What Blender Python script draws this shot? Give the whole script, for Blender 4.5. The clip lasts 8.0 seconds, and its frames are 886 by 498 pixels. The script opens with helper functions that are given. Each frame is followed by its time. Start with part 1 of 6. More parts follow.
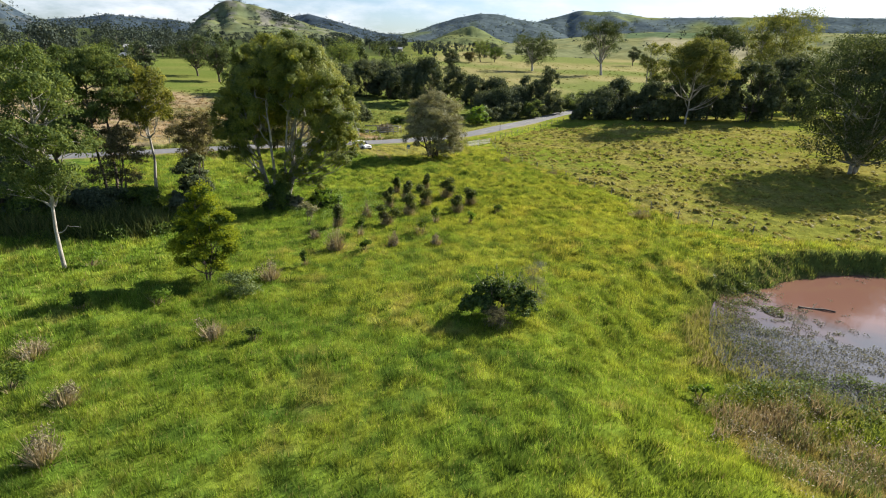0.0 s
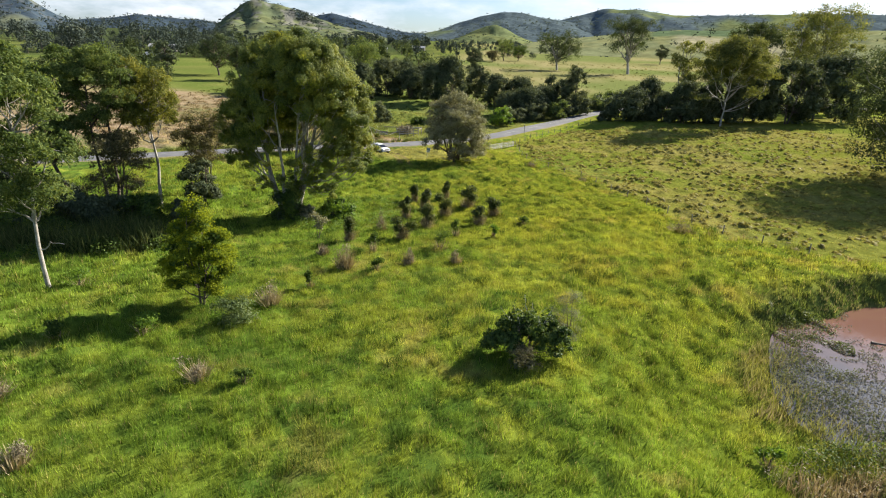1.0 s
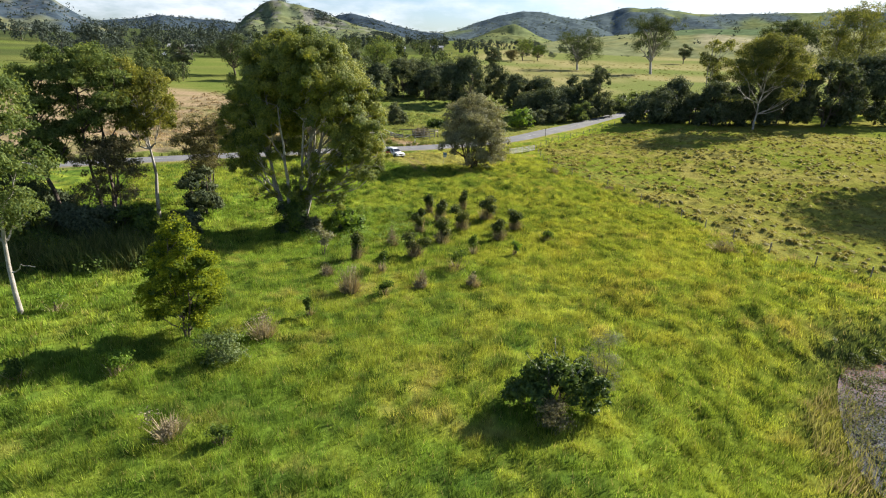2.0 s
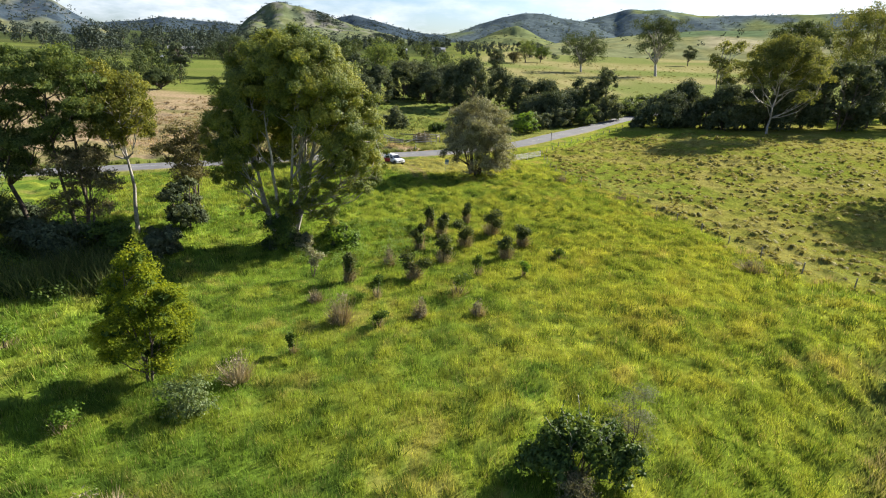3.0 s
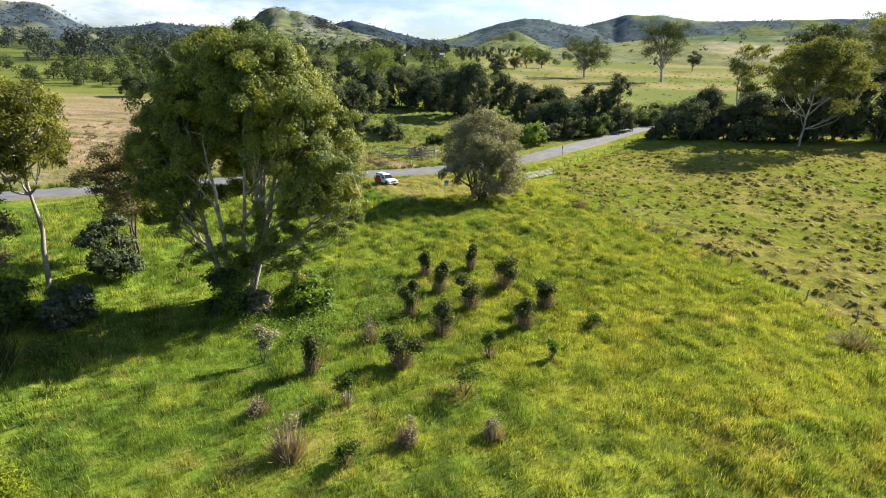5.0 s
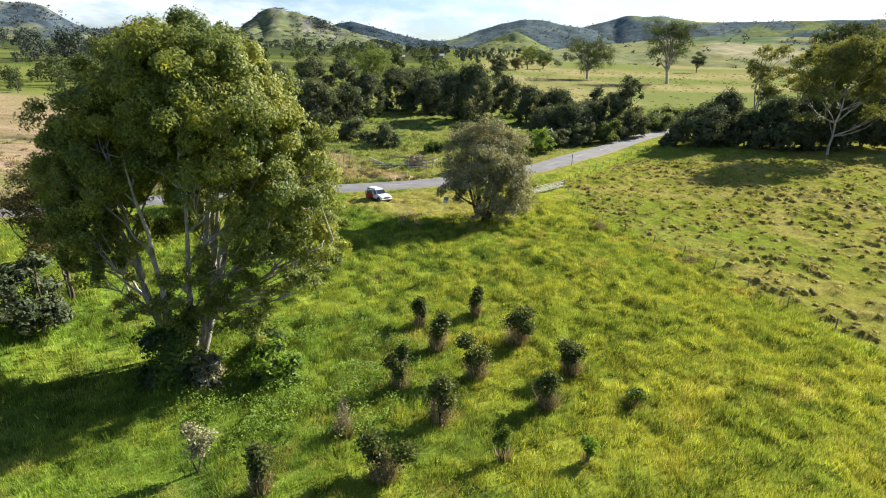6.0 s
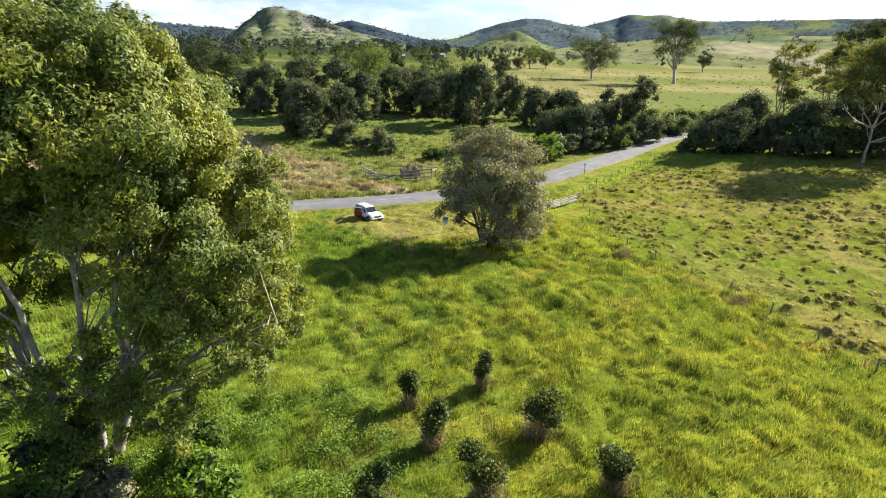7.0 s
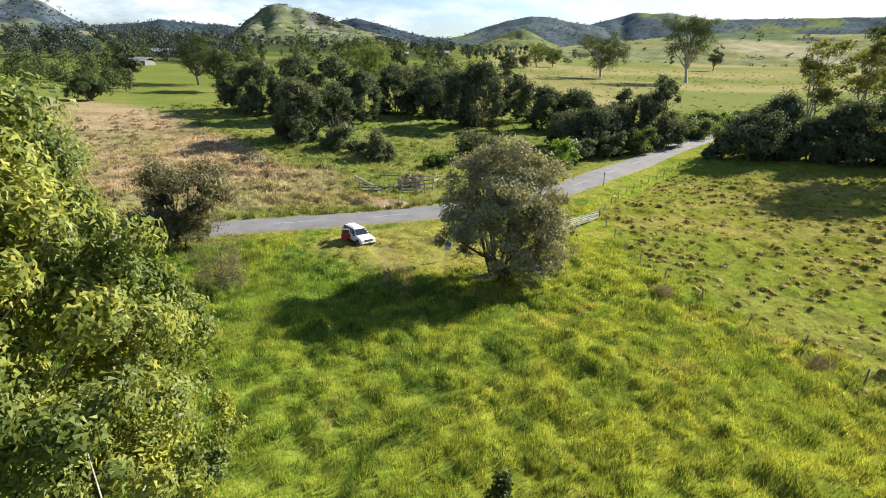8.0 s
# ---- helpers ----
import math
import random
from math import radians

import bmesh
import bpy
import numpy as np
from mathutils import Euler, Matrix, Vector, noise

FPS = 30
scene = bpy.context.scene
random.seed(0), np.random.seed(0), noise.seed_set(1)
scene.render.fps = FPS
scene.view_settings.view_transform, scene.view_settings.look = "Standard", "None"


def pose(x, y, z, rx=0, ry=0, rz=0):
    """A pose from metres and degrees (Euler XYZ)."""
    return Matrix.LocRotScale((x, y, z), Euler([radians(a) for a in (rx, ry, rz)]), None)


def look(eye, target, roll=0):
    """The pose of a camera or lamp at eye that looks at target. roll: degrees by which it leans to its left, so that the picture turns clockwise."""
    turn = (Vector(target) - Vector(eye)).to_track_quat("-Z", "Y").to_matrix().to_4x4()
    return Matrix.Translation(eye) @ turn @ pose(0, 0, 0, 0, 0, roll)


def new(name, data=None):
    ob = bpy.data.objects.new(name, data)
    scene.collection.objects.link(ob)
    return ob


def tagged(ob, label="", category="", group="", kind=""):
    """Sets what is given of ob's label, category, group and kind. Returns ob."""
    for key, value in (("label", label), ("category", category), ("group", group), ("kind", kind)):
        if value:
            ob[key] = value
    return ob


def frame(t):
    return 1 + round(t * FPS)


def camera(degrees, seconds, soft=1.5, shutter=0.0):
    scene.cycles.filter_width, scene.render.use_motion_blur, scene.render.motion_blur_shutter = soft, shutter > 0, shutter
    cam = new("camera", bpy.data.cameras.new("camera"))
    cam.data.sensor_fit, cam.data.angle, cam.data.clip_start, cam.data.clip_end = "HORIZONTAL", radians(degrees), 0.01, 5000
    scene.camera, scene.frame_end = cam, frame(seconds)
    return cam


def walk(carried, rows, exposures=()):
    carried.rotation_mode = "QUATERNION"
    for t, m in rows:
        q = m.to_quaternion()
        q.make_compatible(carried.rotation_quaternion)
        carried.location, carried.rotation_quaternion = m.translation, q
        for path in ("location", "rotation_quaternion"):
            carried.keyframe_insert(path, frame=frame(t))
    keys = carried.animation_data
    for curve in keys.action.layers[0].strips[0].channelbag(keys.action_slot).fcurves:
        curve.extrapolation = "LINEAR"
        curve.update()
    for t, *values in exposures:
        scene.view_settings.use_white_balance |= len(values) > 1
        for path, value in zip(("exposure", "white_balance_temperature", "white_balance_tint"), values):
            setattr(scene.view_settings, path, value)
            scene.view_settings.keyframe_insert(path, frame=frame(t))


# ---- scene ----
cam = camera(77.4, 8.0, 1.05)
METRES, EYE, TILT, LEAN, TURN = 66.9, 20.0, 0.0, 0.0, 0.0
ROWS = [
    (0.0, 0.0, 0.0, 0.0, 0.67, -19.06, -1.95),
    (0.5, 0.0002, 0.046, 0.0002, 1.85, -19.17, -1.9),
    (1.0, -0.0009, 0.0927, 0.0003, 2.9, -19.24, -1.87),
    (1.5, -0.0028, 0.1396, 0.0004, 4.18, -19.34, -1.84),
    (3.0, -0.012, 0.2696, 0.0011, 4.89, -19.16, -1.77),
    (3.5, -0.0158, 0.3135, 0.001, 4.86, -19.02, -1.77),
    (4.0, -0.0204, 0.3641, 0.0006, 4.82, -18.87, -1.75),
    (4.5, -0.025, 0.4253, -0.0001, 4.81, -18.73, -1.72),
    (6.0, -0.0429, 0.6592, 0.0018, 4.78, -18.56, -1.75),
    (6.5, -0.0482, 0.742, 0.0018, 4.82, -18.52, -1.75),
    (7.0, -0.0535, 0.8268, 0.0022, 4.87, -18.63, -1.76),
    (7.5, -0.0586, 0.9116, 0.002, 4.92, -18.72, -1.79),
    (8.0, -0.065, 0.9976, 0.0008, 5.32, -18.82, -1.85),
]
walk(cam, [(t, pose(0, 0, EYE, TILT, LEAN, TURN) @ pose(METRES * x, METRES * y, METRES * z, 90 + pitch, roll, yaw)) for t, x, y, z, yaw, pitch, roll in ROWS], [(0.0, 1.33), (3.0, 1.45), (4.5, 1.49), (7.0, 1.58), (8.0, 1.50)])


# ---- world, sun, exposure ----
SUN_AZ, SUN_EL = radians(40.0), radians(31.0)     # bearing from +x towards +y, and height


def link(nt, a, b):
    nt.links.new(a, b)


def node(nt, kind, **values):
    n = nt.nodes.new(kind)
    for key, value in values.items():
        n.inputs[key.replace("_", " ")].default_value = value
    return n


def ramp(nt, stops, source=None):
    r = nt.nodes.new("ShaderNodeValToRGB")
    el = r.color_ramp.elements
    while len(el) < len(stops):
        el.new(0.5)
    for e, (p, c) in zip(el, stops):
        e.position, e.color = p, (*c, 1) if len(c) == 3 else c
    if source is not None:
        link(nt, source, r.inputs[0])
    return r.outputs[0]


def mixed(nt, kind, fac, a, b):
    m = nt.nodes.new("ShaderNodeMix")
    m.data_type, m.blend_type = "RGBA", kind
    for socket, value in ((m.inputs[0], fac), (m.inputs[6], a), (m.inputs[7], b)):
        if isinstance(value, bpy.types.NodeSocket):
            link(nt, value, socket)
        elif isinstance(value, (int, float)):
            socket.default_value = value
        else:
            socket.default_value = (*value, 1)
    return m.outputs[2]


world = bpy.data.worlds.new("world")
scene.world = world
world.use_nodes = True
wt = world.node_tree
wt.nodes.clear()
sky = wt.nodes.new("ShaderNodeTexSky")
sky.sky_type, sky.sun_disc = "NISHITA", False
sky.sun_elevation, sky.sun_rotation = SUN_EL, math.pi / 2 - SUN_AZ
coords = wt.nodes.new("ShaderNodeTexCoord")
stretch = wt.nodes.new("ShaderNodeMapping")
stretch.inputs["Scale"].default_value = (1.0, 1.0, 3.2)
link(wt, coords.outputs["Generated"], stretch.inputs[0])
puff = node(wt, "ShaderNodeTexNoise", Scale=3.4, Detail=9.0, Roughness=0.58)
link(wt, stretch.outputs[0], puff.inputs["Vector"])
cover = ramp(wt, [(0.44, (0.04, 0.04, 0.04)), (0.60, (1, 1, 1))], puff.outputs[0])
shade = ramp(wt, [(0.40, (6.6, 7.6, 9.0)), (0.62, (8.7, 9.0, 9.5))], puff.outputs[0])
height = wt.nodes.new("ShaderNodeSeparateXYZ")
link(wt, coords.outputs["Generated"], height.inputs[0])
low_down = ramp(wt, [(0.10, (1, 1, 1)), (0.42, (0.12, 0.12, 0.12))], height.outputs[2])
cover = mixed(wt, "MULTIPLY", 1.0, cover, low_down)
clear_sky = mixed(wt, "MULTIPLY", 1.0, sky.outputs[0], (0.82, 0.96, 1.22))
cloudy = mixed(wt, "MIX", cover, clear_sky, shade)
back = node(wt, "ShaderNodeBackground", Strength=0.050)
link(wt, cloudy, back.inputs[0])
out = wt.nodes.new("ShaderNodeOutputWorld")
link(wt, back.outputs[0], out.inputs[0])

sun_data = bpy.data.lights.new("sun", "SUN")
sun_data.energy, sun_data.angle, sun_data.color = 5.0, radians(0.6), (1.0, 0.93, 0.80)
sun = new("sun", sun_data)
sun.matrix_world = look((60, 40, 80), (60 - math.cos(SUN_AZ) * math.cos(SUN_EL), 40 - math.sin(SUN_AZ) * math.cos(SUN_EL), 80 - math.sin(SUN_EL)))


# ---- materials ----
def material(name):
    m = bpy.data.materials.new(name)
    m.use_nodes = True
    nt = m.node_tree
    b = nt.nodes["Principled BSDF"]
    return m, nt, b


def surface(name, c1, c2, scale=4.0, rough=0.8, bump=0.3, metal=0.0, fine=8.0, rand=0.0, spec=0.4):
    """A plain surface with stains at one scale and grain at a finer one."""
    m, nt, b = material(name)
    pos = nt.nodes.new("ShaderNodeTexCoord")
    big = node(nt, "ShaderNodeTexNoise", Scale=scale, Detail=6.0, Roughness=0.6)
    small = node(nt, "ShaderNodeTexNoise", Scale=scale * fine, Detail=4.0, Roughness=0.7)
    for n in (big, small):
        link(nt, pos.outputs["Object"], n.inputs["Vector"])
    c = ramp(nt, [(0.32, c1), (0.68, c2)], big.outputs[0])
    g = ramp(nt, [(0.3, (0.72, 0.72, 0.72)), (0.7, (1.15, 1.15, 1.15))], small.outputs[0])
    c = mixed(nt, "MULTIPLY", 1.0, c, g)
    if rand:
        info = nt.nodes.new("ShaderNodeObjectInfo")
        r = ramp(nt, [(0, (1 - rand,) * 3), (1, (1 + rand,) * 3)], info.outputs["Random"])
        c = mixed(nt, "MULTIPLY", 1.0, c, r)
    link(nt, c, b.inputs["Base Color"])
    b.inputs["Roughness"].default_value, b.inputs["Metallic"].default_value = rough, metal
    b.inputs["Specular IOR Level"].default_value = spec
    if bump:
        k = node(nt, "ShaderNodeBump", Strength=bump, Distance=0.02)
        link(nt, small.outputs[0], k.inputs["Height"])
        link(nt, k.outputs[0], b.inputs["Normal"])
    return m


def leafy(name, dark, mid, light, through_light=0.35, rough=0.55, patch=0.45, spec=0.2):
    """Foliage: every leaf its own shade, with slow drifts of colour through the crown, and light passing through."""
    m, nt, b = material(name)
    geo = nt.nodes.new("ShaderNodeNewGeometry")
    drift = node(nt, "ShaderNodeTexNoise", Scale=patch, Detail=3.0)
    link(nt, geo.outputs["Position"], drift.inputs["Vector"])
    both = nt.nodes.new("ShaderNodeMath")
    both.operation = "MULTIPLY_ADD"
    link(nt, geo.outputs["Random Per Island"], both.inputs[0])
    both.inputs[1].default_value = 0.5
    half = nt.nodes.new("ShaderNodeMath")
    half.operation = "MULTIPLY_ADD"
    link(nt, drift.outputs[0], half.inputs[0])
    half.inputs[1].default_value, half.inputs[2].default_value = 1.3, -0.4
    link(nt, half.outputs[0], both.inputs[2])
    c = ramp(nt, [(0.12, dark), (0.5, mid), (0.9, light)], both.outputs[0])
    link(nt, c, b.inputs["Base Color"])
    b.inputs["Roughness"].default_value, b.inputs["Specular IOR Level"].default_value = rough, spec
    thin = nt.nodes.new("ShaderNodeBsdfTranslucent")
    warm = mixed(nt, "MULTIPLY", 1.0, c, (1.35, 1.25, 0.6))
    link(nt, warm, thin.inputs[0])
    mx = node(nt, "ShaderNodeMixShader")
    mx.inputs[0].default_value = through_light
    link(nt, b.outputs[0], mx.inputs[1])
    link(nt, thin.outputs[0], mx.inputs[2])
    link(nt, mx.outputs[0], nt.nodes["Material Output"].inputs[0])
    return m


def tinted(name, through_light=0.0, rough=0.85, island=0.0, scale=1.2, bump=0.0, spec=0.2, lump=0.12, contrast=0.35):
    """Ground, grass and hills: the plan's own colours, broken up by noise."""
    m, nt, b = material(name)
    att = nt.nodes.new("ShaderNodeVertexColor")
    att.layer_name = "tint"
    geo = nt.nodes.new("ShaderNodeNewGeometry")
    n1 = node(nt, "ShaderNodeTexNoise", Scale=scale, Detail=6.0, Roughness=0.7)
    link(nt, geo.outputs["Position"], n1.inputs["Vector"])
    g = ramp(nt, [(0.3, (1 - contrast,) * 3), (0.7, (1 + contrast,) * 3)], n1.outputs[0])
    c = mixed(nt, "MULTIPLY", 1.0, att.outputs[0], g)
    if island:
        r = ramp(nt, [(0, (1 - island, 1 - island, 1 - island * 0.6)), (1, (1 + island * 1.1, 1 + island, 1 + island * 0.6))], geo.outputs["Random Per Island"])
        c = mixed(nt, "MULTIPLY", 1.0, c, r)
    link(nt, c, b.inputs["Base Color"])
    b.inputs["Roughness"].default_value, b.inputs["Specular IOR Level"].default_value = rough, spec
    if bump:
        k = node(nt, "ShaderNodeBump", Strength=bump, Distance=lump)
        link(nt, n1.outputs[0], k.inputs["Height"])
        link(nt, k.outputs[0], b.inputs["Normal"])
    if through_light:
        thin = nt.nodes.new("ShaderNodeBsdfTranslucent")
        warm = mixed(nt, "MULTIPLY", 1.0, c, (1.12, 1.05, 0.8))
        link(nt, warm, thin.inputs[0])
        mx = node(nt, "ShaderNodeMixShader")
        mx.inputs[0].default_value = through_light
        link(nt, b.outputs[0], mx.inputs[1])
        link(nt, thin.outputs[0], mx.inputs[2])
        link(nt, mx.outputs[0], nt.nodes["Material Output"].inputs[0])
    return m


def plain(name, c, rough=0.5, metal=0.0, spec=0.5):
    m, nt, b = material(name)
    n1 = node(nt, "ShaderNodeTexNoise", Scale=6.0, Detail=5.0)
    pos = nt.nodes.new("ShaderNodeTexCoord")
    link(nt, pos.outputs["Object"], n1.inputs["Vector"])
    g = ramp(nt, [(0.3, (0.9,) * 3), (0.7, (1.05,) * 3)], n1.outputs[0])
    link(nt, mixed(nt, "MULTIPLY", 1.0, c, g), b.inputs["Base Color"])
    b.inputs["Roughness"].default_value, b.inputs["Metallic"].default_value, b.inputs["Specular IOR Level"].default_value = rough, metal, spec
    return m


M_GROUND = tinted("meadow_soil", scale=1.6, bump=0.9, contrast=0.4, spec=0.0)
M_GRASS = tinted("grass_blades", through_light=0.45, rough=0.65, island=0.28, scale=0.5, contrast=0.2, spec=0.07)
M_HILL = tinted("hill_cover", scale=0.045, bump=0.65, lump=2.2, contrast=0.4, spec=0.0)
M_BIG = leafy("gum_leaves", (0.052, 0.086, 0.026), (0.162, 0.200, 0.048), (0.36, 0.36, 0.066), 0.40, 0.5, spec=0.15, patch=0.30)
M_GUM = leafy("olive_gum_leaves", (0.045, 0.070, 0.024), (0.108, 0.152, 0.050), (0.225, 0.265, 0.088), 0.42, 0.75, spec=0.05)
M_OLIVE = leafy("dark_olive_leaves", (0.030, 0.046, 0.022), (0.066, 0.090, 0.040), (0.130, 0.156, 0.068), 0.28, 0.75, spec=0.03)
M_YELLOW = leafy("young_gum_leaves", (0.06, 0.095, 0.014), (0.15, 0.20, 0.020), (0.31, 0.34, 0.030), 0.5, 0.7, spec=0.06)
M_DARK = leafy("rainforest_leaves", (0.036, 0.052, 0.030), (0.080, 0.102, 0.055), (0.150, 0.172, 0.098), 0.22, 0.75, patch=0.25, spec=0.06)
M_GREY = leafy("grey_green_leaves", (0.12, 0.122, 0.070), (0.235, 0.232, 0.142), (0.40, 0.388, 0.25), 0.25, 0.7, patch=0.6, spec=0.07)
M_TAWNY = leafy("tawny_leaves", (0.075, 0.070, 0.040), (0.145, 0.135, 0.075), (0.27, 0.25, 0.145), 0.25, 0.7, patch=0.5, spec=0.06)
M_PALE = leafy("pale_bush_leaves", (0.06, 0.09, 0.03), (0.12, 0.165, 0.06), (0.21, 0.26, 0.11), 0.35)
M_KHAKI = leafy("khaki_gum_leaves", (0.058, 0.075, 0.028), (0.140, 0.162, 0.052), (0.285, 0.285, 0.088), 0.42, 0.7, patch=0.2, spec=0.05)
M_CREEK = leafy("grey_shrub_leaves", (0.050, 0.066, 0.036), (0.105, 0.125, 0.068), (0.185, 0.205, 0.115), 0.3, 0.75, patch=0.2, spec=0.06)
M_GOLD = leafy("golden_gum_leaves", (0.06, 0.078, 0.022), (0.145, 0.158, 0.036), (0.31, 0.30, 0.055), 0.4, spec=0.1)
M_BROWN = leafy("bronze_leaves", (0.055, 0.058, 0.030), (0.125, 0.118, 0.062), (0.24, 0.21, 0.12), 0.35, 0.7, spec=0.06)
M_SHRUB = leafy("shrub_leaves", (0.03, 0.055, 0.014), (0.07, 0.115, 0.024), (0.15, 0.20, 0.035), 0.36, spec=0.1)
M_GLOSSY = leafy("glossy_leaves", (0.022, 0.045, 0.014), (0.06, 0.10, 0.025), (0.13, 0.18, 0.04), 0.3, 0.5, spec=0.14)
M_SAPLING = leafy("sapling_leaves", (0.03, 0.05, 0.015), (0.08, 0.108, 0.032), (0.18, 0.195, 0.06), 0.36, spec=0.2)
M_BRIGHT = leafy("bright_shrub_leaves", (0.07, 0.13, 0.018), (0.13, 0.22, 0.03), (0.21, 0.30, 0.045), 0.45)
M_STRAW = leafy("dry_grass", (0.19, 0.15, 0.088), (0.32, 0.26, 0.155), (0.45, 0.38, 0.24), 0.15, rough=0.8)
M_DEAD = leafy("dead_weeds", (0.10, 0.085, 0.055), (0.20, 0.17, 0.115), (0.33, 0.29, 0.20), 0.15, rough=0.8)
M_SILVER = leafy("silver_twigs", (0.10, 0.115, 0.07), (0.16, 0.175, 0.115), (0.25, 0.26, 0.18), 0.25, 0.8, spec=0.05)
M_WEED = leafy("water_weed", (0.12, 0.12, 0.11), (0.20, 0.20, 0.185), (0.29, 0.29, 0.27), 0.2, 0.8, spec=0.03)
M_BARK = surface("pale_gum_bark", (0.17, 0.15, 0.12), (0.47, 0.44, 0.39), 1.2, 0.75, 0.4)
M_DBARK = surface("dark_bark", (0.055, 0.042, 0.032), (0.14, 0.11, 0.085), 2.5, 0.9, 0.6)
M_ROAD = surface("worn_asphalt", (0.105, 0.107, 0.113), (0.165, 0.163, 0.163), 0.35, 0.85, 0.4, fine=30)
M_GRAVEL = surface("road_gravel", (0.13, 0.125, 0.055), (0.22, 0.19, 0.11), 0.8, 0.95, 0.8, fine=12)
M_LINE = surface("road_paint", (0.26, 0.26, 0.26), (0.50, 0.50, 0.49), 2.0, 0.7, 0.1)
M_TIMBER = surface("weathered_timber", (0.34, 0.32, 0.29), (0.62, 0.60, 0.56), 3.0, 0.9, 0.5, rand=0.2)
M_OLDTIMBER = surface("old_dark_timber", (0.13, 0.115, 0.10), (0.32, 0.29, 0.25), 3.0, 0.9, 0.5, rand=0.25)


# ---- meshes from arrays ----
def mesh_of(name, verts, faces, mat, tint=None, smooth=False):
    """A mesh from an array of places and an array of triangles or quads."""
    me = bpy.data.meshes.new(name)
    verts, faces = np.asarray(verts, np.float32), np.asarray(faces, np.int32)
    n, k = faces.shape
    me.vertices.add(len(verts))
    me.vertices.foreach_set("co", verts.ravel())
    me.loops.add(n * k)
    me.loops.foreach_set("vertex_index", faces.ravel())
    me.polygons.add(n)
    me.polygons.foreach_set("loop_start", np.arange(0, n * k, k, dtype=np.int32))
    if smooth:
        me.polygons.foreach_set("use_smooth", np.ones(n, bool))
    me.update(calc_edges=True)
    if tint is not None:
        a = me.color_attributes.new("tint", "FLOAT_COLOR", "POINT")
        rgba = np.ones((len(verts), 4), np.float32)
        rgba[:, :3] = tint
        a.data.foreach_set("color", rgba.ravel())
    me.materials.append(mat)
    return me


def piece(name, verts, faces, mat, parent=None, label="", tint=None, smooth=False):
    ob = new(name, mesh_of(name, verts, faces, mat, tint, smooth))
    if parent is not None:
        ob.parent = parent
    return tagged(ob, label)


def part(name, bm, mat, parent=None, label="", smooth=False):
    me = bpy.data.meshes.new(name)
    if smooth:
        for f in bm.faces:
            f.smooth = True
    bm.to_mesh(me)
    bm.free()
    me.materials.append(mat)
    ob = new(name, me)
    if parent is not None:
        ob.parent = parent
    return tagged(ob, label)


def empty(name, m, label, category, group=""):
    ob = new(name)
    ob.matrix_world = m
    return tagged(ob, label, category, group)


def box(bm, centre, size, turn=None, bevel=0.0):
    m = Matrix.Translation(centre) @ (turn or Matrix()) @ Matrix.Diagonal((*size, 1))
    made = bmesh.ops.create_cube(bm, size=1.0, matrix=m)
    if bevel:
        edges = {e for v in made["verts"] for e in v.link_edges}
        bmesh.ops.bevel(bm, geom=list(edges), offset=bevel, segments=2, affect="EDGES", profile=0.6)


def rod(bm, a, b, r1, r2=None, sides=8):
    a, b = Vector(a), Vector(b)
    d = b - a
    m = Matrix.Translation((a + b) / 2) @ d.to_track_quat("Z", "Y").to_matrix().to_4x4()
    bmesh.ops.create_cone(bm, cap_ends=True, segments=sides, radius1=r1, radius2=r1 if r2 is None else r2, depth=d.length, matrix=m)


# ---- the plan ----
RNG = np.random.default_rng(7)
LATTICE = np.random.default_rng(3).random((256, 256))


def vnoise(x, y, size, seed=0):
    u, v = x / size + seed * 17.3, y / size + seed * 9.7
    i, j = np.floor(u).astype(int), np.floor(v).astype(int)
    f, g = u - i, v - j
    f, g = f * f * (3 - 2 * f), g * g * (3 - 2 * g)
    a, b = LATTICE[i % 256, j % 256], LATTICE[(i + 1) % 256, j % 256]
    c, d = LATTICE[i % 256, (j + 1) % 256], LATTICE[(i + 1) % 256, (j + 1) % 256]
    return (a * (1 - f) + b * f) * (1 - g) + (c * (1 - f) + d * f) * g


def step(a, b, v):
    t = np.clip((v - a) / (b - a), 0, 1)
    return t * t * (3 - 2 * t)


def lerp(a, b, t):
    return np.asarray(a) * (1 - t[:, None]) + np.asarray(b) * t[:, None]


def seg_dist(x, y, pts):
    """The distance to a line of straight pieces, and how far to its left."""
    best, side = np.full(np.shape(x), 1e9), np.zeros(np.shape(x))
    for (ax, ay), (bx, by) in zip(pts[:-1], pts[1:]):
        dx, dy = bx - ax, by - ay
        t = np.clip(((x - ax) * dx + (y - ay) * dy) / (dx * dx + dy * dy), 0, 1)
        d = np.hypot(x - ax - t * dx, y - ay - t * dy)
        s = dx * (y - ay) - dy * (x - ax)
        side = np.where(d < best, np.sign(s), side)
        best = np.minimum(best, d)
    return best, side


ROAD = [(-150, 62), (-110, 84), (-70.5, 108), (-50, 121.5), (-35.6, 130.5), (-22.5, 136.9), (-14, 141.5), (-3, 149.5), (9.3, 161.8), (22.5, 181), (37, 200.6), (55, 223), (78, 237), (112, 246), (170, 250)]
FENCE = [(11.5, 145), (12, 122), (20.5, 109.5), (26, 92), (32, 74), (44, 66), (70, 60)]
VIEW = (-4.3, 66.7)
POND = (50.0, 45.5, 23.2, 14.6, 11.5)     # middle, half width, depth beyond and before it
WATER = -2.45


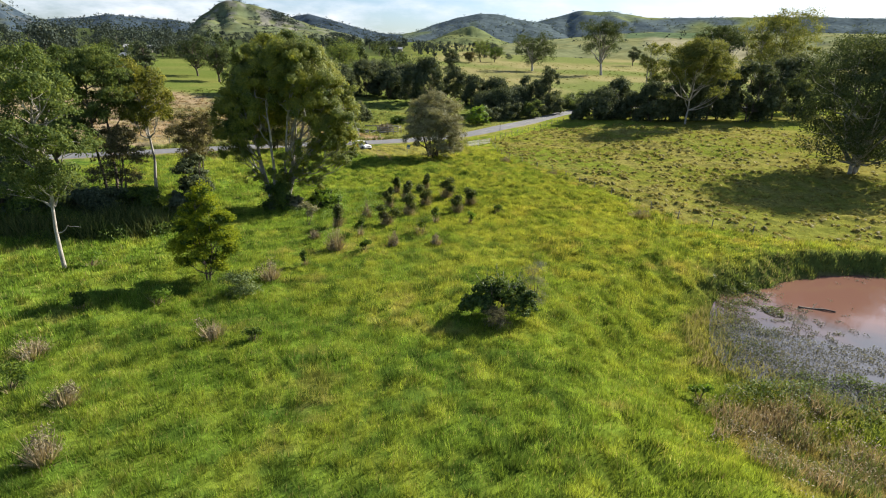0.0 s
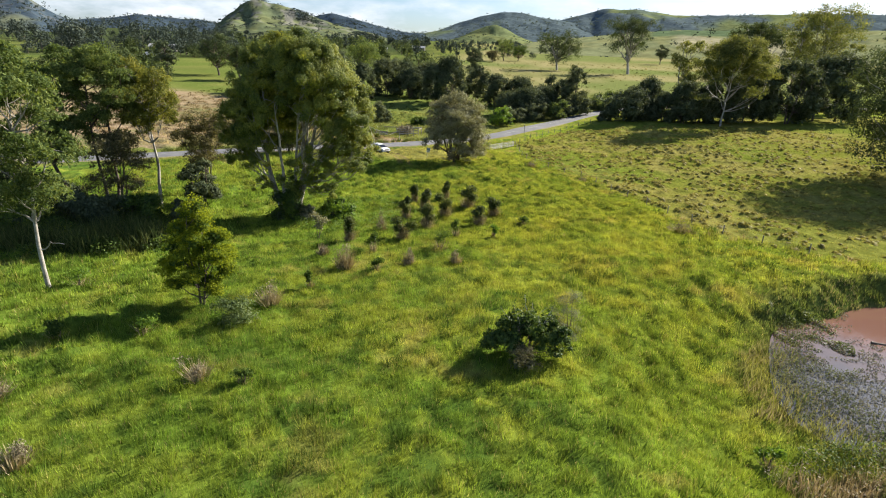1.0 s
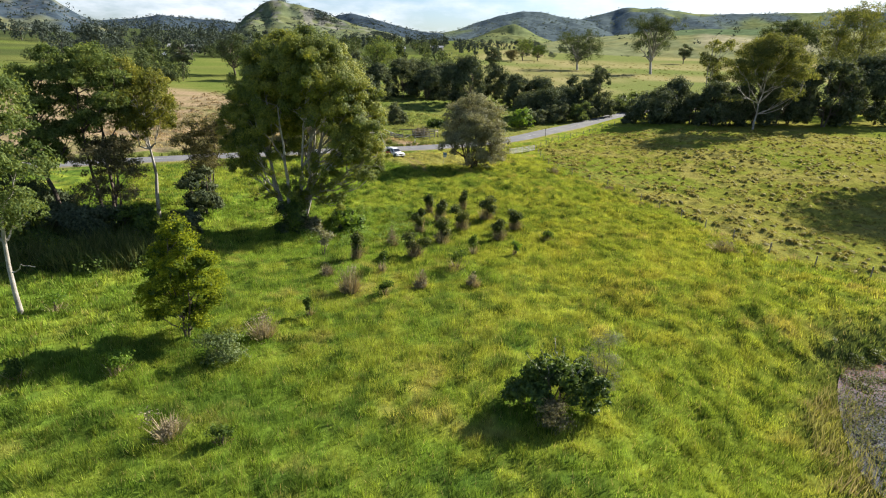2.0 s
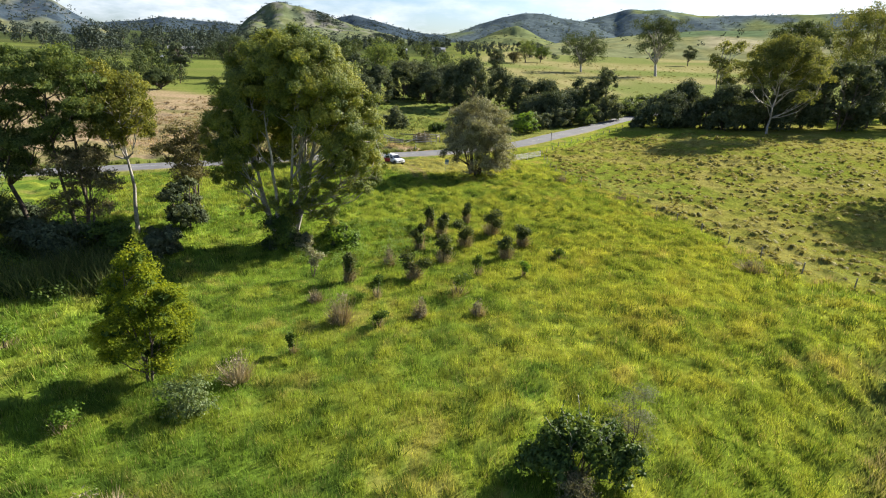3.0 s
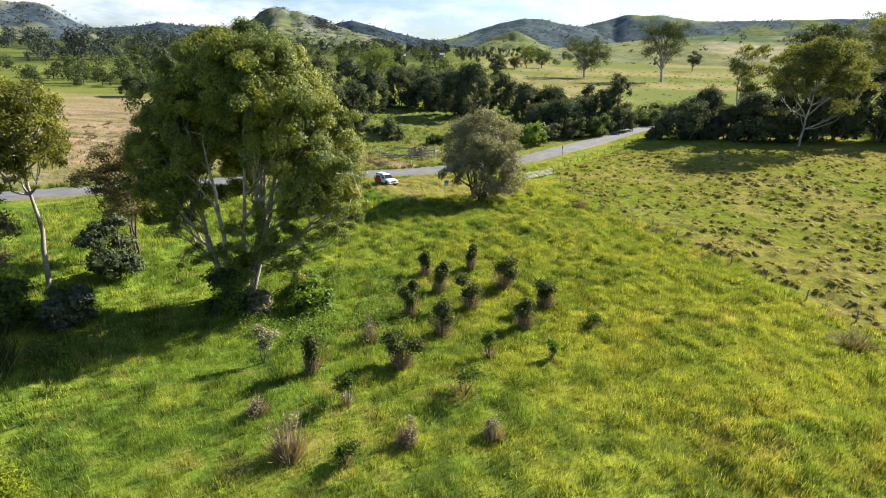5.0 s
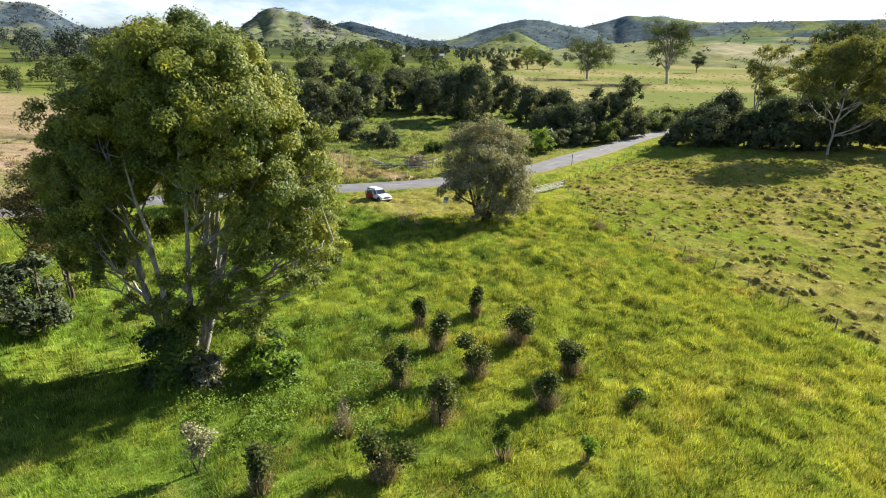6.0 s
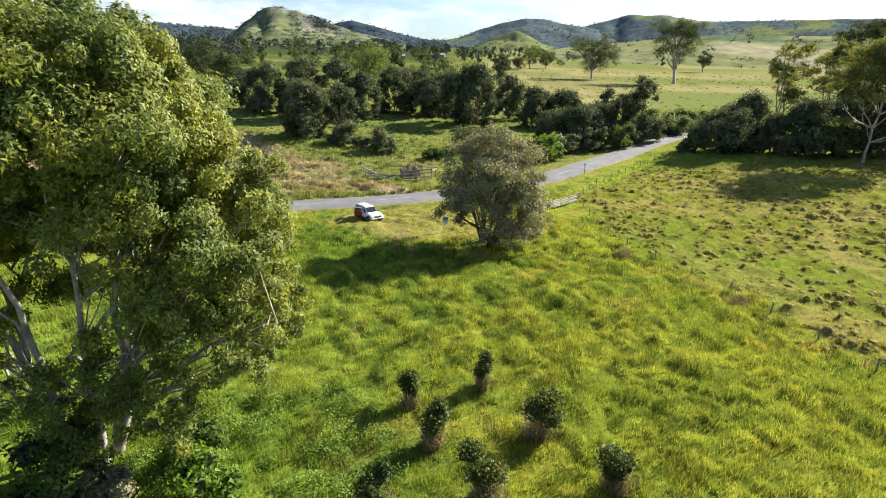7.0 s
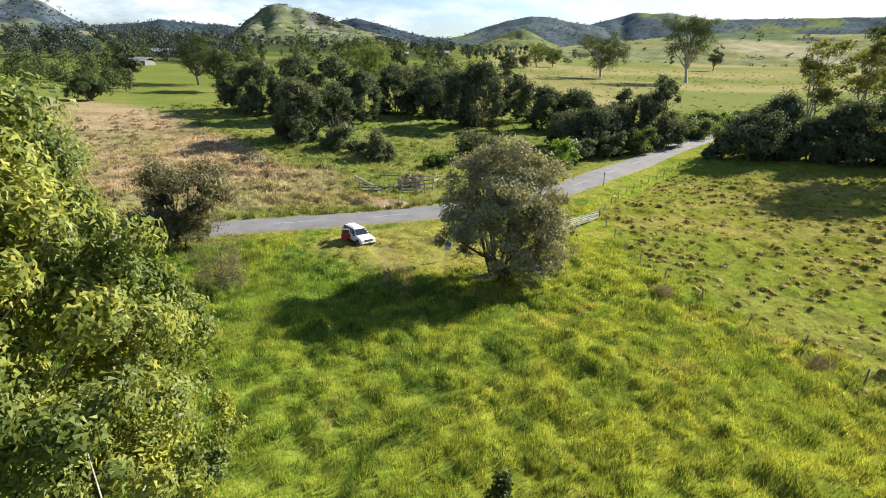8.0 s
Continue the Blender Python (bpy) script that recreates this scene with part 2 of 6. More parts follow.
def pond_d(x, y):
    v = y - POND[1]
    u = np.abs(x - POND[0] - 0.45 * v) / POND[2]
    v = np.abs(v) / np.where(v > 0, POND[3], POND[4])
    return (u ** 3 + v ** 3) ** (1 / 3) + 0.16 * (vnoise(x, y, 5.0, 4) - 0.5) + 0.10 * (vnoise(x, y, 1.6, 5) - 0.5)


def lie(x, y):
    """The smooth lie of the land."""
    x, y = np.asarray(x, float), np.asarray(y, float)
    r = np.hypot(x, y)
    z = np.interp(r, [0, 140, 180, 211, 430, 800, 1500, 2500, 5000], [0, -0.5, 0.2, 1.2, 9.5, 24, 52, 80, 150])
    z = z + 2.2 * step(25, 60, x) * step(95, 150, y) * (1 - step(170, 260, y))
    z = z - 0.9 * np.exp(-((x + 28) / 13) ** 2 - ((y - 77) / 11) ** 2)
    z = z - 2.4 * (1 - step(0.9, 1.45, np.hypot((x - 40) / 24, (y - 38) / 16)))
    road, _ = seg_dist(x, y, ROAD)
    z = z + 0.5 * step(2, 20, x) * (1 - step(4.2, 9, road)) * step(270, 240, y)
    k = 1 - step(0.92, 1.20, pond_d(x, y))
    return z + (np.minimum(z, WATER - 0.35) - z) * k


def smooth_lie(x, y):
    return float(lie(np.array([x]), np.array([y]))[0])


def pasture(x, y):
    """How far a place belongs to the grazed paddock beyond the fence."""
    d, s = seg_dist(x, y, FENCE)
    w = np.where(s > 0, d, -d)
    w = np.where(y > 145, np.where(x > 11 + (y - 145) * 0.62, 9.0, -9.0), w)
    road, _ = seg_dist(x, y, ROAD)
    return step(-1.0, 2.5, w + 3 * (vnoise(x, y, 4.0, 8) - 0.5)) * step(6, 9, road) * (1 - step(205, 225, y)) * step(55, 66, y)


def puff(x, y, size, seed):
    """Rounded cushions with creases between them."""
    return np.minimum(1, 1.6 * np.abs(2 * vnoise(x * 0.8 + y * 0.6, y * 0.8 - x * 0.6, size, seed) - 1))


def land(x, y):
    """The ground with its humps and tussocks."""
    x, y = np.asarray(x, float), np.asarray(y, float)
    r = np.hypot(x, y)
    road, _ = seg_dist(x, y, ROAD)
    rough = step(3.8, 8.0, road) * step(0.95, 1.15, pond_d(x, y))
    uneven = (0.25 + 0.75 * step(0.3, 0.72, vnoise(x, y, 9, 5))) * (1 + 0.5 * step(74, 96, y) * step(140, 120, y))
    hump = 0.32 * (vnoise(x, y, 5.5, 1) - 0.5) + uneven * (0.27 * (puff(x, y, 3.4, 2) - 0.4) + 0.26 * (puff(x, y, 1.5, 3) - 0.4))
    p = pasture(x, y)
    mound = 0.46 * step(0.40, 0.74, vnoise(x, y, 1.3, 7)) * (0.4 + 0.6 * vnoise(x, y, 9, 9))
    hump = hump * (1 - 0.6 * p) + mound * p
    dry = step(-12, -24, x) * step(2, 8, road) * step(250, 225, y) * (seg_dist(x, y, ROAD)[1] > 0)
    hump = hump + dry * (0.48 * puff(x * 0.45, y, 3.0, 35) ** 2 + 0.35 * puff(x, y, 1.4, 36) - 0.3)
    ditch = -0.25 * np.exp(-((road - 5.2) / 1.1) ** 2)
    swell = 1.6 * (vnoise(x, y, 60, 6) - 0.5) * step(150, 260, r) * step(5, 28, road)
    return lie(x, y) + hump * rough * (1 - step(400, 900, r)) + ditch + swell - 0.06 * (1 - step(3.0, 4.0, road))


GREEN, YELLOW, DEEP, STRAW = (0.135, 0.205, 0.029), (0.229, 0.268, 0.038), (0.056, 0.107, 0.022), (0.34, 0.265, 0.09)
DRYLINE = [(-14, 145), (-25, 152), (-31, 158.5), (-38, 165.5), (-46, 171), (-56, 180), (-72, 196), (-90, 214), (-160, 270)]


RUTS = [(-18.0, 127.0), (-15.5, 123.0), (-13.8, 117.5), (-13.2, 113.0)]     # wheel tracks from the parked car


def dry_edge(x, y):
    """How far a place lies outside the dry pasture."""
    dd, side = seg_dist(x, y, DRYLINE)
    return np.where(side > 0, -dd, dd) + 9 * (vnoise(x, y, 9, 19) - 0.5)


def paint(x, y):
    """The colour of the growth at a place."""
    x, y = np.asarray(x, float), np.asarray(y, float)
    n14, n6, n3, n1 = vnoise(x, y, 14, 11), vnoise(x, y, 6, 12), vnoise(x, y, 2.6, 13), vnoise(x, y, 0.9, 14)
    sunny = 0.09 * step(-18, 12, x) * step(45, 95, y)
    c = lerp(GREEN, YELLOW, step(0.36, 0.64, 0.16 * n14 + 0.26 * n6 + 0.36 * n3 + 0.22 * n1 + sunny))
    c = lerp(c, DEEP, 0.80 * step(0.52, 0.72, 0.4 * vnoise(x, y, 2.2, 15) + 0.6 * vnoise(x, y, 0.8, 24)))
    c = lerp(c, STRAW, 0.5 * step(0.67, 0.87, 0.6 * vnoise(x, y, 4.4, 16) + 0.4 * n1))
    c = lerp(c, (0.26, 0.215, 0.04), 0.28 * step(0.54, 0.74, 0.55 * vnoise(x, y, 7.5, 37) + 0.45 * n3) * step(-12, 10, x) * step(25, 50, y) * step(112, 92, y))
    # cooler, lusher growth by the gums
    lush = np.exp(-((x + 26) / 20) ** 2 - ((y - 84) / 30) ** 2)
    c = lerp(c, (0.15, 0.23, 0.032), 0.5 * lush)
    c = lerp(c, (0.232, 0.228, 0.022), 0.34 * step(-16, 8, x) * np.maximum(step(48, 76, y), 0.8 * step(2, 16, x)) * (1 - 0.65 * step(88, 112, y)))
    c = lerp(c, (0.09, 0.155, 0.016), np.maximum(0.42 * step(8, -14, x), 0.26) * step(64, 36, y))
    # grazed paddock
    p = pasture(x, y)
    graze = lerp((0.172, 0.190, 0.032), (0.242, 0.222, 0.062), step(0.35, 0.75, 0.5 * n6 + 0.5 * n3))
    graze = lerp(graze, (0.12, 0.18, 0.022), 0.5 * step(0.5, 0.7, vnoise(x, y, 22, 17)))
    graze = lerp(graze, (0.195, 0.190, 0.045), 0.5 * step(120, 84, y))
    c = lerp(c, graze, p)
    # beyond the road
    d, s = seg_dist(x, y, ROAD)
    over = np.where(s > 0, 1.0, 0.0) * step(3, 6, d) * step(-0.5, 1, s)
    bright = lerp((0.125, 0.165, 0.038), (0.185, 0.20, 0.055), step(0.3, 0.7, 0.5 * n14 + 0.5 * n6))
    # far pasture colours dulled to hold distance haze
    far = lerp((0.215, 0.215, 0.082), (0.31, 0.275, 0.13), step(0.3, 0.7, 0.6 * vnoise(x * 0.3, y, 26, 18) + 0.4 * vnoise(x, y, 9, 26)))
    far = lerp(far, (0.15, 0.19, 0.055), 0.8 * step(0.56, 0.70, vnoise(x * 0.4, y, 60, 27)))
    bright = lerp(bright, far, step(250, 310, y - 0.25 * np.abs(x)) * step(-40, 10, x))
    c = lerp(c, bright, over)
    edge = dry_edge(x, y)
    dry = step(3, -4, edge) * over * step(-15, -21, x) * step(246, 230, y) * (1 - 0.3 * step(0.62, 0.74, vnoise(x * 0.5, y, 12, 28)))
    c = lerp(c, lerp((0.355, 0.265, 0.165), (0.245, 0.20, 0.105), step(0.35, 0.7, n3 * 0.6 + n6 * 0.4)), (0.95 - 0.28 * step(0.52, 0.68, 0.6 * vnoise(x * 0.6, y, 8, 74) + 0.4 * n3)) * dry * step(6.2, 9.0, d))
    # dark floor of the far woods, with the shade among the trees painted in
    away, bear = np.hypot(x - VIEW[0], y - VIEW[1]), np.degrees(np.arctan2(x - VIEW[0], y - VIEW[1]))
    wood_shade = step(-2, -7, bear) * np.maximum(step(640, 760, away), 0.75 * step(300, 360, away) * step(0.2, 0.4, vnoise(x, y, 70, 41)))
    c = lerp(c, (0.045, 0.062, 0.03), 0.85 * wood_shade)
    spot = np.hypot((x + 12.5) / 12, (y - 127.5) / 9.5) + 0.5 * (vnoise(x, y, 3, 29) - 0.5)
    c = lerp(c, (0.27, 0.245, 0.075), 0.75 * step(1.1, 0.7, spot))
    ruts = np.minimum(seg_dist(x, y, RUTS)[0], seg_dist(x - 1.7, y - 0.2, RUTS)[0])
    c = lerp(c, (0.22, 0.175, 0.09), 0.7 * step(0.55, 0.25, ruts + 0.4 * (n1 - 0.5)))
    c = lerp(c, (0.23, 0.215, 0.06), 0.5 * step(7.5, 4.5, d) * step(0.3, 0.6, n3))
    drive = np.hypot((x + 17.8) / 4.5, (y - 145.2) / 2.2) + 0.6 * (vnoise(x, y, 1.5, 33) - 0.5)
    c = lerp(c, (0.42, 0.32, 0.23), 0.85 * step(1.1, 0.7, drive))
    # rank brown growth at the pond
    k = np.exp(-((x - 22.5) / 5) ** 2 - ((y - 28) / 6) ** 2)
    c = lerp(c, (0.22, 0.16, 0.075), 0.65 * step(0.4, 0.75, k + 0.7 * (n3 - 0.5)))
    rim = np.exp(-((pond_d(x, y) - 1.12) / 0.10) ** 2)
    c = lerp(c, (0.20, 0.20, 0.06), 0.5 * rim)
    c = lerp(c, (0.06, 0.10, 0.026), 0.65 * step(1.26, 1.12, pond_d(x, y)) * step(46, 52, y))
    return lerp(c, (0.15, 0.10, 0.065), 1 - step(0.94, 1.04, pond_d(x, y)))


def spread(lo, hi, fine, far_lo, far_hi, growth=1.07):
    core = list(np.arange(lo, hi + fine / 2, fine))
    s, v = fine, hi
    up = []
    while v < far_hi:
        s *= growth
        v += s
        up.append(v)
    s, v = fine, lo
    down = []
    while v > far_lo:
        s *= growth
        v -= s
        down.append(v)
    return np.array(down[::-1] + core + up)


def sheet(xs, ys, height):
    gx, gy = np.meshgrid(xs, ys)
    x, y = gx.ravel(), gy.ravel()
    w = len(xs)
    i = (np.arange(len(ys) - 1)[:, None] * w + np.arange(w - 1)[None, :]).ravel()
    return np.stack([x, y, height(x, y)], 1), np.stack([i, i + 1, i + w + 1, i + w], 1)


gv, gf = sheet(spread(-58, 62, 0.56, -4200, 4200, 1.13), spread(16, 200, 0.56, -900, 4600, 1.13), land)
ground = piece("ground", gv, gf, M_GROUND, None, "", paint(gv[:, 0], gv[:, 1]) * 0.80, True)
tagged(ground, "rough green meadow and grazed paddocks in low sun", "ground", kind="structure")


# road, shoulders and paint
def along(pts, gap):
    """Points along a rounded line, with their left-hand normals."""
    p = np.array(pts, float)
    t = np.concatenate([[0], np.cumsum(np.hypot(*np.diff(p, axis=0).T))])
    u = np.arange(0, t[-1], gap)
    q = np.stack([np.interp(u, t, p[:, 0]), np.interp(u, t, p[:, 1])], 1)
    for _ in range(int(14 / gap)):
        q[1:-1] = 0.25 * q[:-2] + 0.5 * q[1:-1] + 0.25 * q[2:]
    d = np.gradient(q, axis=0)
    d /= np.hypot(d[:, 0], d[:, 1])[:, None]
    return q, np.stack([-d[:, 1], d[:, 0]], 1)


def ribbon(q, n, offs, lifts):
    rows = []
    for o, z in zip(offs, lifts):
        p = q + n * o
        rows.append(np.stack([p[:, 0], p[:, 1], lie(q[:, 0], q[:, 1]) + z], 1))
    v = np.stack(rows, 1).reshape(-1, 3)
    k, m = len(offs), len(q)
    i = (np.arange(m - 1)[:, None] * k + np.arange(k - 1)[None, :]).ravel()
    return v, np.stack([i, i + k, i + k + 1, i + 1], 1)


rq, rn = along(ROAD, 1.0)
rag = 0.5 * (vnoise(rq[:, 0], rq[:, 1], 2.0, 31) - 0.5)
v, f = ribbon(rq, rn, [-3.5, -2.9, 2.9, 3.5], [-0.10, 0.06, 0.06, -0.10])
v[0::4, :2] += rn * rag[:, None]
v[3::4, :2] += rn * rag[:, None]
tagged(piece("road_shoulder", v, f, M_GRAVEL), "pale gravel shoulder along the road", "road", kind="structure")
v, f = ribbon(rq, rn, [-2.9, -1.5, 0.0, 1.5, 2.9], [0.07, 0.11, 0.13, 0.11, 0.07])
road = tagged(piece("road", v, f, M_ROAD, smooth=True), "grey worn asphalt country road", "road", kind="structure")
for i in range(8, len(rq) - 8, 13):
    v, f = ribbon(rq[i:i + 6], rn[i:i + 6], [-0.06, 0.06], [0.137, 0.137])
    piece("centre_dash", v, f, M_LINE, road)


# ---- growth ----
def blades(x, y, z, high, wide, lean, col, rng, name, label, kind="stuff", mat=None, spin=None):
    """One triangle a blade."""
    n = len(x)
    turn = rng.random(n) * 2 * math.pi
    tilt = rng.random(n) * 2 * math.pi if spin is None else spin
    sx, sy = np.cos(turn) * wide / 2, np.sin(turn) * wide / 2
    v = np.empty((n, 3, 3), np.float32)
    v[:, 0] = np.stack([x - sx, y - sy, z - 0.05], 1)
    v[:, 1] = np.stack([x + sx, y + sy, z - 0.05], 1)
    v[:, 2] = np.stack([x + np.cos(tilt) * lean * high, y + np.sin(tilt) * lean * high, z + high], 1)
    f = np.arange(3 * n).reshape(n, 3)
    ob = piece(name, v.reshape(-1, 3), f, mat or M_GRASS, None, "", np.repeat(col, 3, axis=0))
    return tagged(ob, label, "grass", kind=kind)


def clear(x, y):
    """False on the road, the track and the water."""
    d, _ = seg_dist(x, y, ROAD)
    return (d > 3.2) & (pond_d(x, y) > 1.0)


def verge(x, y):
    """Grass is kept low along the road and round the pull-in."""
    d, _ = seg_dist(x, y, ROAD)
    spot = np.hypot((x + 13.5) / 11.5, (y - 127.5) / 8.5)
    rails = np.hypot((x - 9.3) / 5, (y - 138.8) / 6) * step(0.9, 1.45, pond_d(x, y)) + 0.0
    return np.minimum(np.minimum(0.4 - 0.2 * step(0, 12, x) + (0.6 + 0.2 * step(0, 12, x)) * step(6, 10, d), 0.3 + 0.7 * step(0.8, 1.25, spot)), 0.25 + 0.75 * step(0.7, 1.1, rails))


def grass_field(name, label, n, x0, x1, y0, y1, rng, size=1.0):
    x, y = rng.uniform(x0, x1, n), rng.uniform(y0, y1, n)
    # gather the blades into clumps
    cx, cy = (vnoise(x, y, 1.3, 21) - 0.5) * 0.9, (vnoise(x, y, 1.3, 22) - 0.5) * 0.9
    x, y = x + cx, y + cy
    ok = clear(x, y) & (rng.random(n) < 1 - 0.72 * pasture(x, y))
    x, y = x[ok], y[ok]
    tall = (0.17 + 0.10 * puff(x, y, 3.4, 2) + 0.18 * puff(x, y, 1.5, 3) + 0.16 * vnoise(x, y, 0.8, 23) ** 2) * (1 - 0.6 * pasture(x, y))
    high = tall * rng.uniform(0.55, 1.25, len(x)) * (0.7 + 0.3 * size) * verge(x, y)
    col = paint(x, y) * (rng.uniform(0.92, 1.72, len(x)) * (0.62 + 0.8 * vnoise(x, y, 0.6, 25)))[:, None]
    straw = rng.random(len(x)) < 0.10
    col[straw] = lerp(col[straw], (0.42, 0.34, 0.15), np.full(straw.sum(), 0.7))
    return blades(x, y, land(x, y), high, rng.uniform(0.030, 0.066, len(x)) * size, rng.uniform(0.05, 0.7, len(x)), col, rng, name, label)


def tussocks(name, label, n, x0, x1, y0, y1, rng, where, cols, r=(0.25, 0.55), h=(0.25, 0.5), each=26, width=0.10, fan=0.7, bright=(0.85, 1.9)):
    """Tufts of blades that fan out from their middle. cols: two colours, or the plan's own."""
    cx, cy = rng.uniform(x0, x1, n), rng.uniform(y0, y1, n)
    ok = (where(cx, cy) > rng.random(n)) & clear(cx, cy)
    cx, cy = cx[ok], cy[ok]
    m = len(cx)
    rad, tall, mixv = rng.uniform(*r, m), rng.uniform(*h, m), rng.random(m)
    a, q = rng.random((m, each)) * 2 * math.pi, np.sqrt(rng.random((m, each)))
    x, y = (cx[:, None] + np.cos(a) * q * rad[:, None]).ravel(), (cy[:, None] + np.sin(a) * q * rad[:, None]).ravel()
    high = (tall[:, None] * (1.15 - 0.6 * q) * rng.uniform(0.7, 1.3, (m, each))).ravel()
    high = high * verge(x, y)
    col = lerp(*cols, mixv) if cols else paint(cx, cy) * rng.uniform(*bright, m)[:, None]
    return blades(x, y, land(x, y), high, rng.uniform(0.6, 1.3, len(x)) * width, (q * fan).ravel() * rng.uniform(0.5, 1.4, len(x)), np.repeat(col, each, axis=0), rng, name, label, spin=a.ravel())


def meadow(x, y):
    return 1 - pasture(x, y)


grass_field("meadow_grass", "short green and yellowish grass between the tufts", 430000, -27, 27, 17, 114, RNG, 0.74)
grass_field("meadow_grass", "long green meadow grass under the gums", 90000, -62, -27, 14, 128, RNG, 1.5)
grass_field("meadow_grass", "long yellow-green grass by the pond and paddock", 80000, 27, 66, 14, 110, RNG, 1.3)
grass_field("meadow_grass", "long bright grass towards the road", 95000, -34, 30, 112, 150, RNG, 1.05)
grass_field("meadow_grass", "long bright grass beside the great gum", 22000, -36, -27, 96, 112, RNG, 1.2)
grass_field("meadow_grass", "long meadow grass behind the start of the path", 22000, -45, 45, -14, 17, RNG, 1.8)
grass_field("verge_grass", "tall grass on the far side of the road", 60000, -80, 40, 122, 200, RNG, 2.2)
tussocks("meadow_tufts", "tufts of long green and yellow meadow grass", 18500, -27, 27, 17, 114, RNG, meadow, None, (0.2, 0.55), (0.26, 0.62), 18, 0.040, 0.9, (0.65, 1.75))
tussocks("rank_tufts", "dense dark green tufts of rank grass", 900, -30, 34, 17, 120, RNG, meadow, ((0.035, 0.072, 0.012), (0.085, 0.14, 0.02)), (0.3, 0.7), (0.5, 0.85), 46, 0.05, 0.75)
tussocks("meadow_tufts", "tufts of long green grass under the gums", 3800, -62, -27, 14, 128, RNG, meadow, None, (0.3, 0.7), (0.35, 0.75), 24, 0.075, 0.8, (0.65, 1.5))
tussocks("meadow_tufts", "tufts of yellow-green grass by the pond", 3400, 27, 66, 14, 110, RNG, meadow, None, (0.3, 0.7), (0.3, 0.65), 24, 0.075, 0.8, (0.65, 1.4))
tussocks("meadow_tufts", "tufts of bright grass towards the road", 3600, -34, 30, 112, 150, RNG, meadow, None, (0.3, 0.7), (0.3, 0.6), 22, 0.07, 0.8, (0.7, 1.5))
def mounds(name, label, n, x0, x1, y0, y1, rng, where, cols, r, h):
    """Low solid hearts of tussocks, each with its own lean and uneven rim."""
    cx, cy = rng.uniform(x0, x1, n), rng.uniform(y0, y1, n)
    ok = (where(cx, cy) > rng.random(n)) & clear(cx, cy)
    cx, cy = cx[ok], cy[ok]
    m = len(cx)
    rad, tall = rng.uniform(*r, m), rng.uniform(*h, m)
    a = np.arange(7) * 2 * math.pi / 7 + rng.random((m, 1)) * 6.28
    rows = []
    for wide, up in ((1.0, -0.12), (0.72, 0.72)):
        q = rad[:, None] * wide * rng.uniform(0.75, 1.3, (m, 7))
        x, y = cx[:, None] + np.cos(a) * q, cy[:, None] + np.sin(a) * q
        rows.append(np.stack([x, y, land(x, y) + tall[:, None] * up * rng.uniform(0.7, 1.2, (m, 7))], 2))
    crown = np.stack([cx + rng.normal(size=m) * rad * 0.15, cy + rng.normal(size=m) * rad * 0.15, land(cx, cy) + tall], 1)[:, None]
    v = np.concatenate([*rows, crown], 1)
    i, j = np.arange(7), (np.arange(7) + 1) % 7
    f = np.concatenate([np.stack([i, j, j + 7], 1), np.stack([i, j + 7, i + 7], 1), np.stack([i + 7, j + 7, np.full(7, 14)], 1)])
    col = np.repeat(lerp(*cols, rng.random(m)), 15, axis=0) * rng.uniform(0.7, 1.3, (m * 15, 1))
    ob = piece(name, v.reshape(-1, 3), (f[None] + 15 * np.arange(m)[:, None, None]).reshape(-1, 3), M_GRASS, None, "", col, True)
    tagged(ob, label, "grass", kind="stuff")
    return cx, cy, rad, tall


lumps = lambda x, y: pasture(x, y) * (0.15 + 0.85 * step(0.30, 0.62, vnoise(x, y, 1.3, 7))) * (0.45 + 0.55 * step(0.3, 0.6, vnoise(x, y, 11, 72)))
cols = ((0.178, 0.172, 0.037), (0.285, 0.252, 0.068))
cx, cy, rad, tall = mounds("paddock_mounds", "low brown-green hearts of tussocks in the grazed paddock", 9000, 8, 100, 62, 175, RNG, lumps, cols, (0.16, 0.46), (0.05, 0.24))
each = 34
a, q = RNG.random((len(cx), each)) * 6.2832, 0.35 + 0.75 * np.sqrt(RNG.random((len(cx), each)))
x, y = (cx[:, None] + np.cos(a) * q * rad[:, None]).ravel(), (cy[:, None] + np.sin(a) * q * rad[:, None]).ravel()
lift = (tall[:, None] * np.maximum(0, 0.95 - q ** 2)).ravel()
high = ((0.10 + 0.75 * tall[:, None]) * RNG.uniform(0.4, 1.4, q.shape)).ravel()
shade = np.repeat(RNG.uniform(0.75, 1.4, len(cx)), each)[:, None]
blades(x, y, land(x, y) + lift, high, RNG.uniform(0.03, 0.075, len(x)), (q * 1.3).ravel(), lerp(*cols, RNG.random(len(x))) * shade, RNG, "paddock_tussocks", "dull brown-green tussocks dotted over the grazed paddock", spin=a.ravel())
tussocks("paddock_tufts", "small bright tufts over the grazed paddock", 9000, 8, 100, 62, 175, RNG, pasture, None, (0.15, 0.4), (0.10, 0.22), 8, 0.08, 0.8, (0.8, 1.4))
tussocks("fence_tufts", "tall pale seeding grass along the paddock fence", 420, 8, 70, 62, 150, RNG, lambda x, y: np.where(seg_dist(x, y, FENCE)[0] < 2.2, step(0.45, 0.7, vnoise(x, y, 3.5, 73)), 0.0), ((0.20, 0.17, 0.075), (0.34, 0.28, 0.14)), (0.3, 0.7), (0.5, 0.95), 40, 0.05, 0.7)
